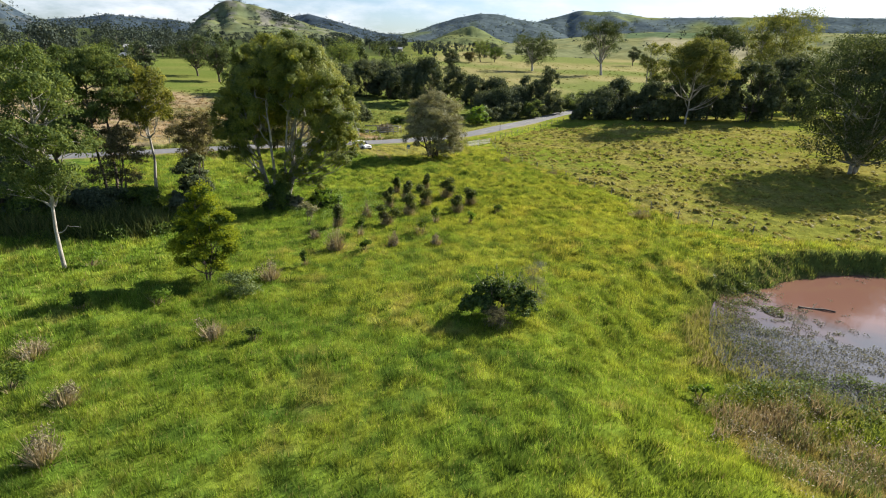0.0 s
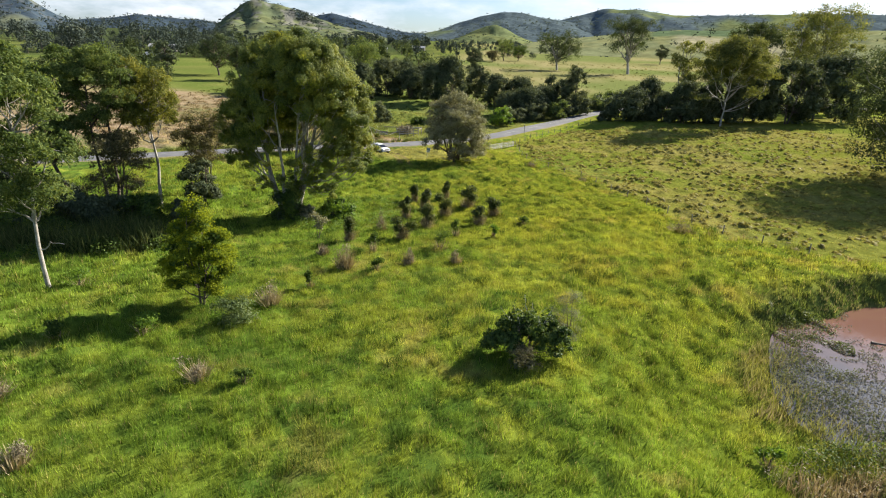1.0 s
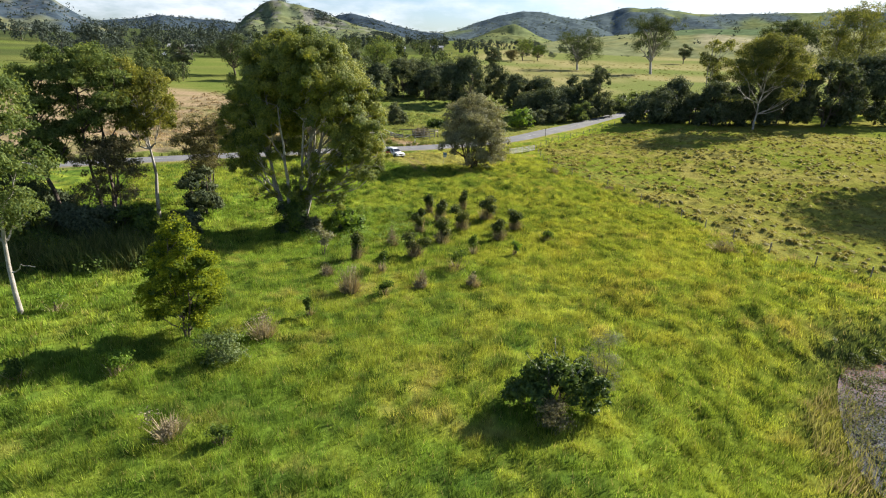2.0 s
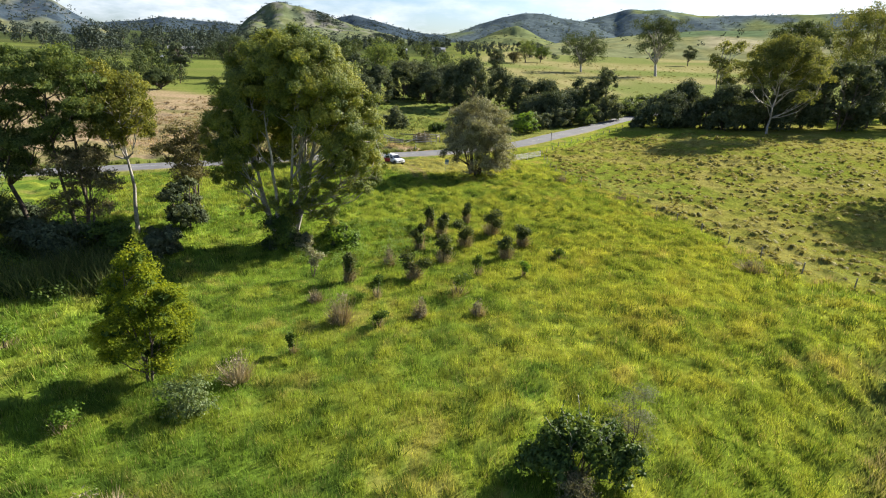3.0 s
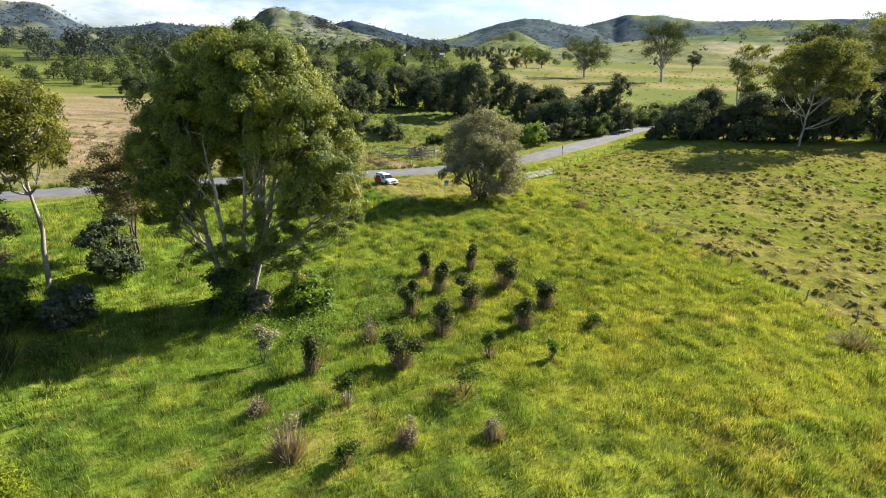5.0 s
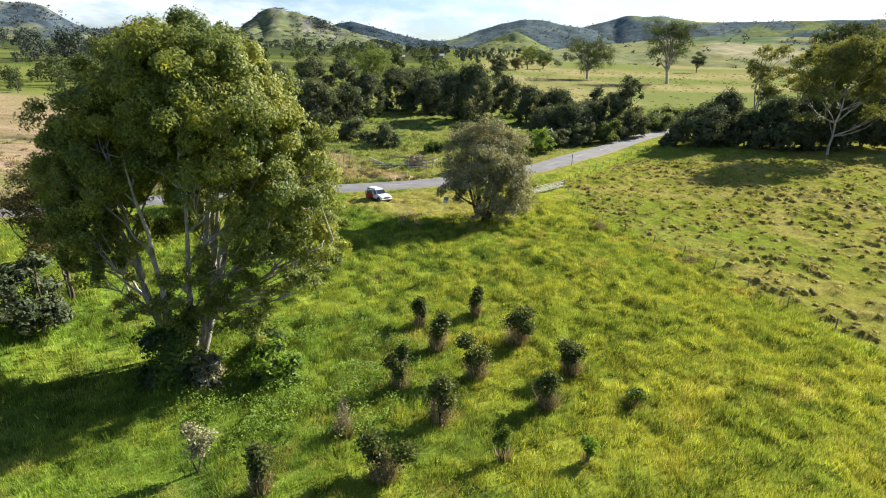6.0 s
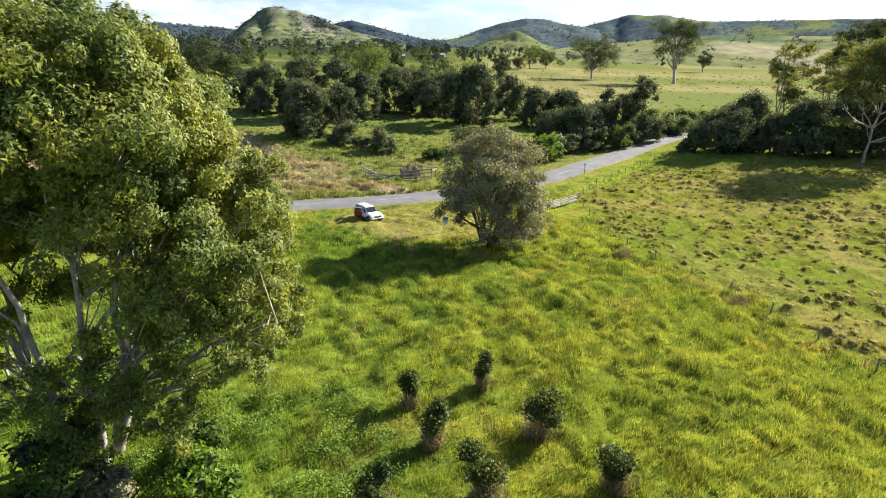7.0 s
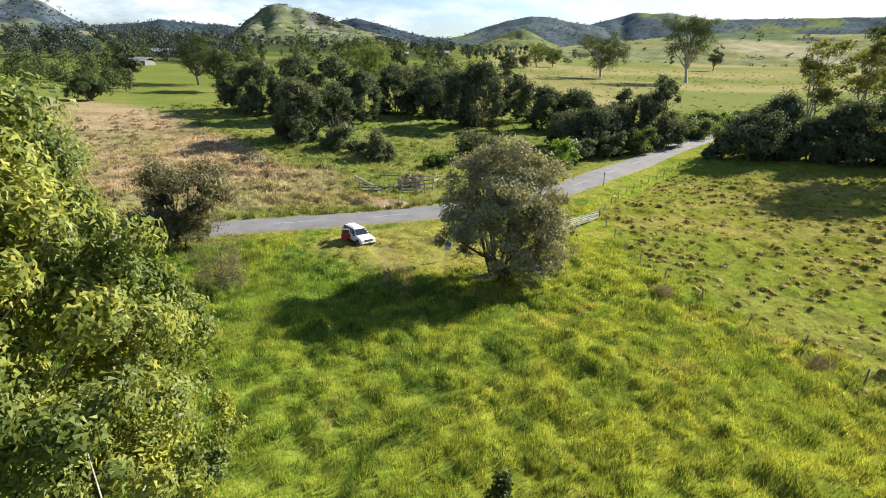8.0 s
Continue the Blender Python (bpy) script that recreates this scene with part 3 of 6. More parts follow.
# band of tussocks coloured dark for the shade at the bank's foot
tussocks("verge_tussocks", "rank grass along the far road edge, darkened for shade", 5200, -90, 8, 95, 158, RNG, lambda x, y: np.where((seg_dist(x, y, ROAD)[1] > 0) & (seg_dist(x, y, ROAD)[0] < 5.8), 1.0, 0.0), ((0.05, 0.075, 0.018), (0.12, 0.14, 0.035)), (0.25, 0.5), (1.6, 2.6), 24, 0.10)
tussocks("dry_tussocks", "tawny dead tussocks over the dry pasture", 3000, -95, -14, 138, 240, RNG, lambda x, y: np.where(seg_dist(x, y, ROAD)[1] > 0, step(0.4, 0.7, puff(x * 0.45, y, 3.0, 35)) * step(2, -6, dry_edge(x, y)), 0.0), ((0.20, 0.15, 0.08), (0.36, 0.28, 0.17)), (0.3, 0.8), (0.25, 0.6), 18, 0.16, 0.8)
tussocks("far_tussocks", "rough dark tufts in the far pastures", 800, -60, 260, 255, 620, RNG, lambda x, y: np.where(x > -0.1 * y, 1.0, 0.25), None, (0.5, 1.6), (0.35, 0.8), 18, 0.5, bright=(0.6, 1.0))
tussocks("pasture_tussocks", "low tussocks in the pasture across the road", 2600, -110, 60, 130, 250, RNG, lambda x, y: np.where(seg_dist(x, y, ROAD)[1] > 0, 0.8, 0.0), None, r=(0.3, 0.9), h=(0.3, 0.6), width=0.2, bright=(0.5, 1.0))


def leaf_quads(p, long, wide, rng, droop=0.5, up=0.0, face=None, tri=False, stray=0.42):
    """A pointed leaf, one quad (or, far off, one triangle), at each place; face: the way that each one tends to look."""
    n = len(p)
    a = rng.normal(size=(n, 3))
    a /= np.linalg.norm(a, axis=1)[:, None]
    a[:, 2] += up - droop
    if face is not None:
        q = face + rng.normal(size=(n, 3)) * stray
        q /= np.linalg.norm(q, axis=1)[:, None] + 1e-9
        a -= q * (a * q).sum(1)[:, None]
    a /= np.linalg.norm(a, axis=1)[:, None] + 1e-9
    b = np.cross(a, rng.normal(size=(n, 3)) if face is None else q)
    b /= np.linalg.norm(b, axis=1)[:, None] + 1e-9
    s = rng.uniform(0.65, 1.35, n)[:, None]
    if tri:
        v = np.stack([p + a * long * s / 2, p + b * wide * s / 2 - a * long * s / 2, p - b * wide * s / 2 - a * long * s / 2], 1)
        return v.reshape(-1, 3), np.arange(3 * n).reshape(n, 3)
    v = np.stack([p - a * long * s / 2, p + b * wide * s / 2 - a * long * s * 0.05, p + a * long * s / 2, p - b * wide * s / 2 - a * long * s * 0.05], 1)
    return v.reshape(-1, 3), np.arange(4 * n).reshape(n, 4)


def tube(pts, radii, sides=7):
    pts = np.asarray(pts, float)
    d = np.gradient(pts, axis=0)
    d /= np.linalg.norm(d, axis=1)[:, None] + 1e-9
    ref = np.where(np.abs(d[:, 2:3]) > 0.9, [[1.0, 0, 0]], [[0, 0, 1.0]])
    s = np.cross(d, ref)
    s /= np.linalg.norm(s, axis=1)[:, None] + 1e-9
    t = np.cross(d, s)
    a = np.arange(sides) * 2 * math.pi / sides
    ring = pts[:, None] + np.asarray(radii)[:, None, None] * (np.cos(a)[None, :, None] * s[:, None] + np.sin(a)[None, :, None] * t[:, None])
    i, j = np.meshgrid(np.arange(len(pts) - 1), np.arange(sides), indexing="ij")
    k = (j + 1) % sides
    return ring.reshape(-1, 3), np.stack([i * sides + j, i * sides + k, (i + 1) * sides + k, (i + 1) * sides + j], -1).reshape(-1, 4)


def joined(pieces):
    vs, fs, n = [], [], 0
    for v, f in pieces:
        vs.append(v)
        fs.append(f + n)
        n += len(v)
    return np.concatenate(vs), np.concatenate(fs)


def limb(a, b, r1, r2, rng, bend=0.08, n=6, sides=6, sag=0.0):
    a, b = np.asarray(a, float), np.asarray(b, float)
    t = np.linspace(0, 1, n)[:, None]
    size = np.linalg.norm(b - a)
    p = a + (b - a) * t + np.cumsum(rng.normal(size=(n, 3)) * size * bend / n, axis=0) * np.sin(t * math.pi) * 2
    p[:, 2] += sag * size * np.sin(t[:, 0] * math.pi)
    return tube(p, r1 + (r2 - r1) * t[:, 0] ** 0.8, sides), p


def auto_lobes(h, hw, base, n, rng, squat=0.75, foot=0.55):
    """Lobes of a crown, spread through an egg-shaped outline."""
    out = []
    for k in range(n):
        for _ in range(60):
            u = rng.normal(size=3)
            u *= (0.35 + 0.5 * rng.random()) / np.linalg.norm(u)
            c = np.array([u[0] * hw, u[1] * hw, base + (h - base) * (0.5 + u[2] * 0.62)])
            if all(np.linalg.norm((c - o[:3]) / (hw, hw, (h - base) / 2)) > 0.42 for o in out):
                break
        r = hw * rng.uniform(0.34, 0.5)
        c[2] = min(c[2], h - r * squat)
        out.append(np.array([*c, r, r * squat]))
    if base < h * 0.15:     # leafy to the ground
        for k in range(6):
            a = k * 1.05 + rng.random()
            r = hw * rng.uniform(0.32, 0.42)
            out.append(np.array([math.cos(a) * hw * foot, math.sin(a) * hw * foot, h * rng.uniform(0.16, 0.26), r, min(r * 0.9, h * 0.22)]))
    return out


def column_lobes(h, hw, n, rng):
    """Lobes of a creeper-hung tree: a broad lumpy mass, leafy from the ground to an uneven domed top."""
    out = []
    for k in range(n):
        t = (k + rng.random()) / n
        wide = hw * (0.95 + 0.12 * math.sin(math.pi * t)) * (1 - max(0.0, t - 0.45) ** 2 * 2.0)
        r = hw * rng.uniform(0.22, 0.58)
        a = k * 2.4 + rng.normal() * 0.5
        d = max(0.0, wide - r * 0.7) * rng.uniform(0.4, 1.25) ** 0.5
        out.append(np.array([math.cos(a) * d, math.sin(a) * d, min(h * (0.08 + 0.88 * t), h - r * 0.8), r, r * rng.uniform(0.8, 1.1)]))
    return out


def tree(name, label, x, y, h, hw, leaves, bark, seed, base=0.35, lobes=9, count=9000, leaf=0.3, aspect=0.5, stems=1, girth=None, lean=(0, 0), droop=0.5, fork=0.3, clumps=22, tight=0.26, hand=None, group="", category="tree", sides=7, twigs=4, z=None, core=None, foot=0.55, tall=0.66, stray=0.42, fine=False, shell=0.5):
    """A tree: stems, limbs out to each lobe of the crown, and leaves in clumps round the lobes."""
    rng = np.random.default_rng(seed)
    gz = smooth_lie(x, y) - 0.1 if z is None else z
    top = empty(name, pose(x, y, gz), label, category, group)
    girth = girth or h * 0.017
    lob = [np.array(o, float) for o in hand] if hand else auto_lobes(h, hw, h * base, lobes, rng, foot=foot)
    wood, boughs, pts = [], [], []
    tips = []
    for s in range(stems):
        a = rng.random() * 6.28
        foot = np.array([math.cos(a), math.sin(a), 0]) * (girth * 1.6 if stems > 1 else 0)
        out_ = hw * (0.40 if stems > 4 else 0.28 if stems > 1 else 0.10)
        head = np.array([math.cos(a) * out_ + lean[0], math.sin(a) * out_ + lean[1], h * (rng.uniform(0.60, 0.78) if stems > 4 else rng.uniform(0.72, 0.88))])
        r = girth / math.sqrt(stems) * 1.15
        (v, f), p = limb(foot - (0, 0, 0.3), head, r * 1.25, r * 0.22, rng, 0.06, 9, sides)
        wood.append((v, f))
        tips.append((p, r))
    for o in lob:
        p, r = min(tips, key=lambda q: np.linalg.norm(q[0][5][:2] - o[:2]) + rng.random())
        k = int(np.clip(np.searchsorted(p[:, 2], max(h * fork * 0.6, o[2] - o[3] * 1.2 - np.linalg.norm(o[:2] - p[4][:2]) * 0.7)), 1, len(p) - 2))
        start = p[k]
        (v, f), q = limb(start, o[:3], r * (1.05 - 0.09 * k) * min(1.0, o[3] / (0.36 * hw)), r * 0.14, rng, 0.16, 6, max(4, sides - 2), -0.05)
        boughs.append([(v, f)])
        m = max(3, int(clumps * (o[3] / hw) ** 1.5 * 3.2))
        u = rng.normal(size=(m, 3))
        u /= np.linalg.norm(u, axis=1)[:, None]
        u[:, 2] = np.where(u[:, 2] < -0.55, -u[:, 2], u[:, 2])
        rad = rng.uniform(shell, 1.0, m)[:, None]
        c = o[:3] + u * rad * (o[3], o[3], o[4])
        for t in range(min(twigs, m)):
            (v, f), _ = limb(q[3 + t % 3], c[t], r * 0.2, r * 0.06, rng, 0.15, 4, 4)
            boughs[-1].append((v, f))
        out_way = u * 0.45 + np.array([o[0], o[1], max(0.0, o[2] - h * 0.5)]) / (h * 0.5) * 0.35
        pts.append((c, o[3] * tight, m, out_way))
    total = sum(m * s ** 2 for _, s, m, _ in pts)
    cloud, faces = [], []
    for c, s, m, out_way in pts:
        n = max(8, int(count * s ** 2 / total))
        g = rng.normal(size=(m, n, 3))
        g *= rng.random((m, n, 1)) ** 0.45 / np.linalg.norm(g, axis=2)[:, :, None]
        faces.append((g * 0.75 + out_way[:, None]).reshape(-1, 3))
        g *= np.array([s, s, s * tall]) * 1.75 * rng.uniform(0.6, 1.25, (m, 1, 1))
        g[:, :, 2] -= 0.25 * np.hypot(g[:, :, 0], g[:, :, 1]) * droop
        cloud.append((c[:, None] + g).reshape(-1, 3))
    cloud, faces = np.concatenate(cloud), np.concatenate(faces)
    faces, cloud = faces[cloud[:, 2] > 0.15], cloud[cloud[:, 2] > 0.15]
    piece("trunk", *joined(wood), bark, top, smooth=True)
    for b in boughs:
        piece("limb", *joined(b), bark, top, smooth=True)
    # filler leaves; a core darker than the crown puts inner shade in colour
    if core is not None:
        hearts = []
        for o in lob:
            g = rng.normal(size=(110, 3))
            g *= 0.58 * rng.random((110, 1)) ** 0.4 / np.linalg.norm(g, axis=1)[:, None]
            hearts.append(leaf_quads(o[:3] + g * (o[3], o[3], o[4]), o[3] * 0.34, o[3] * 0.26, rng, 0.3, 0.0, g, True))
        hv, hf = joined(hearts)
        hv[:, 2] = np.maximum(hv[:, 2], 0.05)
        piece("inner_foliage", hv, hf, core, top, "filler leaves adding inner shade to the crown")
    piece("crown", *leaf_quads(cloud, leaf, leaf * aspect, rng, droop, 0.0, faces, y > 60 and not fine, stray), leaves, top)
    return top


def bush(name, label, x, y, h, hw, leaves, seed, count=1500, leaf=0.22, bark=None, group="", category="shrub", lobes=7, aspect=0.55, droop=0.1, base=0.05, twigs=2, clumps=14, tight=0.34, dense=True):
    # dense bushes get a dark core that stands for their inner shade
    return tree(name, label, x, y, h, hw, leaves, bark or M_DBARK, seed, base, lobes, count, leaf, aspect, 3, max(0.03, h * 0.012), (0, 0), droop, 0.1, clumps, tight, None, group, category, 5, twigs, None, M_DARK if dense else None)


# the great many-stemmed gum
BIG = [(2.5, 0.0, 21.1, 3.4, 3.0), (-0.7, 1.5, 20.8, 3.1, 2.8), (4.4, 0.5, 20.2, 3.1, 2.9), (2.6, -2.5, 20.6, 3.1, 2.8), (5.1, -3.0, 19.9, 3.1, 2.8), (-2.6, 1.0, 19.4, 3.1, 3.0), (6.1, 0.0, 18.4, 3.0, 3.0), (0.0, 4.0, 19.1, 3.6, 3.2),
       (0.9, -2.5, 18.6, 3.2, 2.9), (-4.0, 2.0, 17.6, 3.0, 2.9), (6.3, -3.0, 17.7, 3.1, 2.9), (4.1, -4.0, 18.0, 3.1, 2.8), (6.6, 1.0, 16.2, 2.9, 3.0), (9.0, -0.5, 16.2, 2.5, 2.6), (-3.6, 4.5, 15.8, 3.9, 3.5), (2.3, 4.5, 16.0, 3.9, 3.5),
       (9.4, 0.0, 13.9, 2.7, 2.8), (10.7, -1.5, 12.3, 2.2, 2.1), (7.0, 2.5, 12.7, 3.0, 2.8), (7.5, -2.8, 14.2, 3.0, 2.9), (8.9, 1.0, 9.5, 2.8, 2.4), (10.9, -1.2, 9.5, 2.0, 1.5), (8.1, -3.0, 11.2, 2.6, 2.3), (6.9, -4.0, 11.6, 2.2, 1.9),
       (6.8, 0.0, 8.0, 2.6, 2.0), (8.8, -1.5, 6.7, 2.0, 1.4), (-3.6, -2.0, 15.5, 3.2, 2.5), (-5.3, -1.0, 14.6, 2.8, 2.4), (-1.3, -3.5, 15.5, 2.8, 2.4), (-6.5, 0.0, 12.4, 2.6, 2.3), (-3.9, -3.0, 13.1, 2.8, 2.4), (-2.0, -4.0, 12.9, 2.5, 2.1)]
BIG += [(8.5, 4.5, 8.0, 2.4, 1.8), (7.5, 5.0, 10.8, 2.6, 2.2), (9.6, 3.0, 6.4, 2.0, 1.4), (-2.9, -2.0, 9.7, 2.3, 1.8), (-3.8, -2.5, 7.2, 2.0, 1.5), (-6.5, -1.0, 9.0, 2.4, 2.0), (-5.4, -2.0, 10.8, 2.5, 2.0), (-7.7, 1.0, 10.0, 2.3, 1.8), (-3.5, -3.5, 10.5, 2.3, 1.8), (-5.9, 0.0, 7.5, 2.2, 1.5), (-1.4, 3.0, 13.8, 3.2, 2.8), (1.2, 3.5, 13.0, 3.2, 2.8), (-3.4, 2.5, 12.6, 3.0, 2.7),
        (-0.6, 3.0, 10.1, 2.8, 2.4), (2.7, -4.0, 15.2, 2.2, 1.8), (4.7, -4.2, 14.0, 2.2, 1.8), (5.3, -3.5, 8.8, 2.1, 1.5),
        (2.8, -4.0, 7.3, 1.9, 1.3), (5.9, -2.0, 6.3, 2.0, 1.4), (0.5, -2.5, 4.4, 2.1, 1.5), (3.0, -2.0, 4.4, 2.2, 1.7), (-3.2, -1.5, 4.3, 1.7, 1.1), (-4.7, 1.5, 12.0, 2.5, 2.1), (7.6, -2.6, 9.4, 2.1, 1.7),
        (5.6, -2.0, 3.6, 1.9, 1.4), (4.9, -1.5, 15.6, 2.8, 2.4), (-3.0, -3.0, 17.2, 2.7, 2.3)]
tree("gum_tree", "broad many-stemmed gum tree with yellow-green leaves in meadow grass", -24.3, 79.2, 23.4, 11, M_BIG, M_BARK, 11, count=480000, leaf=0.21, aspect=0.48, stems=9, girth=0.62, hand=BIG, clumps=58, tight=0.165, droop=0.8, stray=0.4, shell=0.6, fork=0.2, sides=9, twigs=7, tall=0.85)

# gums along the gully
pale_gum = tree("gum_tree", "slender pale-trunked gum tree with thin olive crown", -36.1, 49.0, 20.4, 4.2, M_GUM, M_BARK, 21, 0.34, 24, 34000, 0.27, 0.42, 1, 0.15, (-0.9, 0.2), 0.9, 0.35, 20, 0.24, stray=0.8)
(v, f), _ = limb((0.1, 0, 3.6), (3.0, -1.0, 4.6), 0.07, 0.02, RNG, 0.2, 8)
piece("dead_branch", v, f, M_BARK, pale_gum, "bare dead branch", smooth=True)
tree("gum_tree", "tall gum tree with dark stem and olive leaves", -45.8, 74.2, 20.6, 4.3, M_GUM, M_DBARK, 22, 0.40, 20, 32000, 0.30, 0.42, 2, 0.24, (0, 0), 0.9, 0.3, 24, 0.22, stray=0.8)
tree("gum_tree", "tall gum tree with yellow-green top and bare limbs", -41.4, 77.2, 20.0, 4.1, M_GOLD, M_BARK, 23, 0.48, 16, 25000, 0.30, 0.42, 1, 0.20, (0.2, 0), 0.9, 0.3, 22, 0.24, stray=0.8)
tree("gum_tree", "leaning gum tree with thin olive leaves", -49.5, 71.6, 20.2, 4.0, M_GUM, M_DBARK, 24, 0.34, 19, 28000, 0.30, 0.42, 1, 0.22, (-2.4, 0), 0.9, 0.3, 20, 0.24, stray=0.8)
tree("paperbark_tree", "bronze-leaved tree with several dark stems", -38.6, 85.8, 12.2, 4.4, M_BROWN, M_DBARK, 25, 0.30, 16, 14000, 0.27, 0.5, 3, 0.2, (0, 0), 0.4, 0.3, 20, 0.24, stray=0.7)
tree("paperbark_tree", "dark bronze-leaved tree among the gum trunks", -43.2, 71.5, 10.8, 3.9, M_BROWN, M_DBARK, 29, 0.34, 14, 11000, 0.27, 0.5, 3, 0.16, (0, 0), 0.4, 0.3, 20, 0.24, stray=0.7)
tree("gully_tree", "dark olive bushy tree at the edge of the gully", -53.0, 68.0, 10.6, 4.4, M_OLIVE, M_DBARK, 30, 0.16, 16, 12000, 0.28, 0.5, 2, 0.16, (0, 0), 0.4, 0.3, 20, 0.26, stray=0.7)
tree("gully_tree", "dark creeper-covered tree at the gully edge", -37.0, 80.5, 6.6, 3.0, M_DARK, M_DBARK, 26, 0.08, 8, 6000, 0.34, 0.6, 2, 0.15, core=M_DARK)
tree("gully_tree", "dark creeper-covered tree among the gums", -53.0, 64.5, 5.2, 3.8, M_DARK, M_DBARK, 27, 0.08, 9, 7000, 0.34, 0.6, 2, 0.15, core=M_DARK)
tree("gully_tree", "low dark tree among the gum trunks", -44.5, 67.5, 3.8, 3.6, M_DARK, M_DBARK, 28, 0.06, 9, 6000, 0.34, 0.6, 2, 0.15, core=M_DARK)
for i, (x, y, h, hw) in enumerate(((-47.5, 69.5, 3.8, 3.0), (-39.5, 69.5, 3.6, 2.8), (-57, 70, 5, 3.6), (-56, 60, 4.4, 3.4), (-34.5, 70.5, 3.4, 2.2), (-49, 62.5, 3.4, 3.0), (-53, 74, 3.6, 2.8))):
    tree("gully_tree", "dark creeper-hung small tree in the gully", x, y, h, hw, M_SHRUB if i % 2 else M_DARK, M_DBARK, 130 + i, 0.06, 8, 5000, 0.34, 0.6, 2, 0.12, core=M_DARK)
YOUNG = [(0.3, 0.0, 8.5, 0.9, 0.9), (-0.6, 0.3, 7.7, 0.9, 0.8), (0.9, -0.3, 7.3, 1.0, 0.9), (0.0, 0.6, 6.9, 1.1, 0.9), (-1.2, -0.2, 6.5, 1.0, 0.8), (1.6, 0.2, 6.0, 1.1, 0.9), (0.2, -1.0, 6.0, 1.1, 0.9), (-0.2, 1.4, 5.4, 1.2, 0.9), (-1.8, 0.2, 5.0, 1.1, 0.9), (1.9, -0.6, 4.7, 1.1, 0.9), (0.5, 0.3, 4.6, 1.3, 1.0),
         (-0.8, -1.4, 4.4, 1.1, 0.9), (1.2, 1.5, 4.0, 1.2, 0.9), (-2.0, -0.5, 3.5, 1.1, 0.8), (2.1, 0.4, 3.2, 1.1, 0.8), (0.4, -1.7, 3.1, 1.1, 0.8), (-1.0, 1.5, 3.0, 1.1, 0.8), (-1.5, -1.0, 2.2, 1.0, 0.7), (1.6, -1.1, 2.0, 1.0, 0.7), (0.2, 0.8, 2.0, 1.2, 0.8)]
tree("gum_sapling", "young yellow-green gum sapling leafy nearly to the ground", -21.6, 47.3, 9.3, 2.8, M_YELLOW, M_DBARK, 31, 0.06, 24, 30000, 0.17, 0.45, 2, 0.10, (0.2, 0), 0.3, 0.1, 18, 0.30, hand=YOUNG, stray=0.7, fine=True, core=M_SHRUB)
MID = [(0, 0, 11.4, 3.2, 2.6), (2.8, 0, 9.8, 3.2, 2.8), (-2.8, 0.5, 9.4, 3.2, 2.8), (0, 3, 9.2, 3.2, 2.6), (0.5, -3, 9.0, 3.2, 2.6), (4.2, -1, 6.6, 2.8, 2.6), (-3.9, -0.5, 6.4, 2.8, 2.6), (2.5, -3.6, 5.8, 2.8, 2.4),
       (-2, -3.7, 6.0, 2.6, 2.4), (3.5, 3, 5.7, 2.8, 2.4), (-3, 3.4, 5.8, 2.8, 2.4), (4.5, 0.5, 3.6, 2.2, 1.8), (-2.6, -1, 3.2, 1.9, 1.6), (1.2, -3.0, 3.0, 2.2, 1.6), (0, 0, 6.2, 3.4, 3.0), (2.6, -1.6, 1.8, 1.8, 1.3), (3.8, -1.2, 2.2, 2.0, 1.5), (4.7, 1.5, 2.4, 1.9, 1.5), (-1.0, -2.6, 1.7, 1.6, 1.2), (4.6, -2.2, 3.0, 2.2, 1.8), (5.4, -0.6, 4.6, 2.0, 1.8), (3.2, -3.4, 2.2, 2.0, 1.5), (-4.6, -1.4, 4.2, 2.0, 1.6), (1.0, -4.2, 4.4, 2.2, 1.8)]
tree("grey_tree", "rounded grey-green tree with many stems, by the roadside", -2.9, 119.0, 14.0, 6.9, M_GREY, M_DBARK, 41, count=50000, leaf=0.31, aspect=0.48, stems=8, girth=0.42, droop=0.3, fork=0.12, clumps=30, tight=0.22, hand=MID, stray=0.6)

# across the road and along the creek
tree("grey_tree", "bronze-olive bushy tree by the road", -37.5, 121.5, 10.4, 5.6, M_TAWNY, M_DBARK, 42, 0.10, 12, 16000, 0.28, 0.45, 3, 0.2, clumps=26, core=M_TAWNY, foot=0.36)
tree("gum_sapling", "wispy tawny sapling in long grass", -28.3, 111.4, 5.8, 2.8, M_TAWNY, M_DBARK, 43, 0.10, 12, 6500, 0.2, 0.25, 3, 0.07, stray=0.8)
n = 50
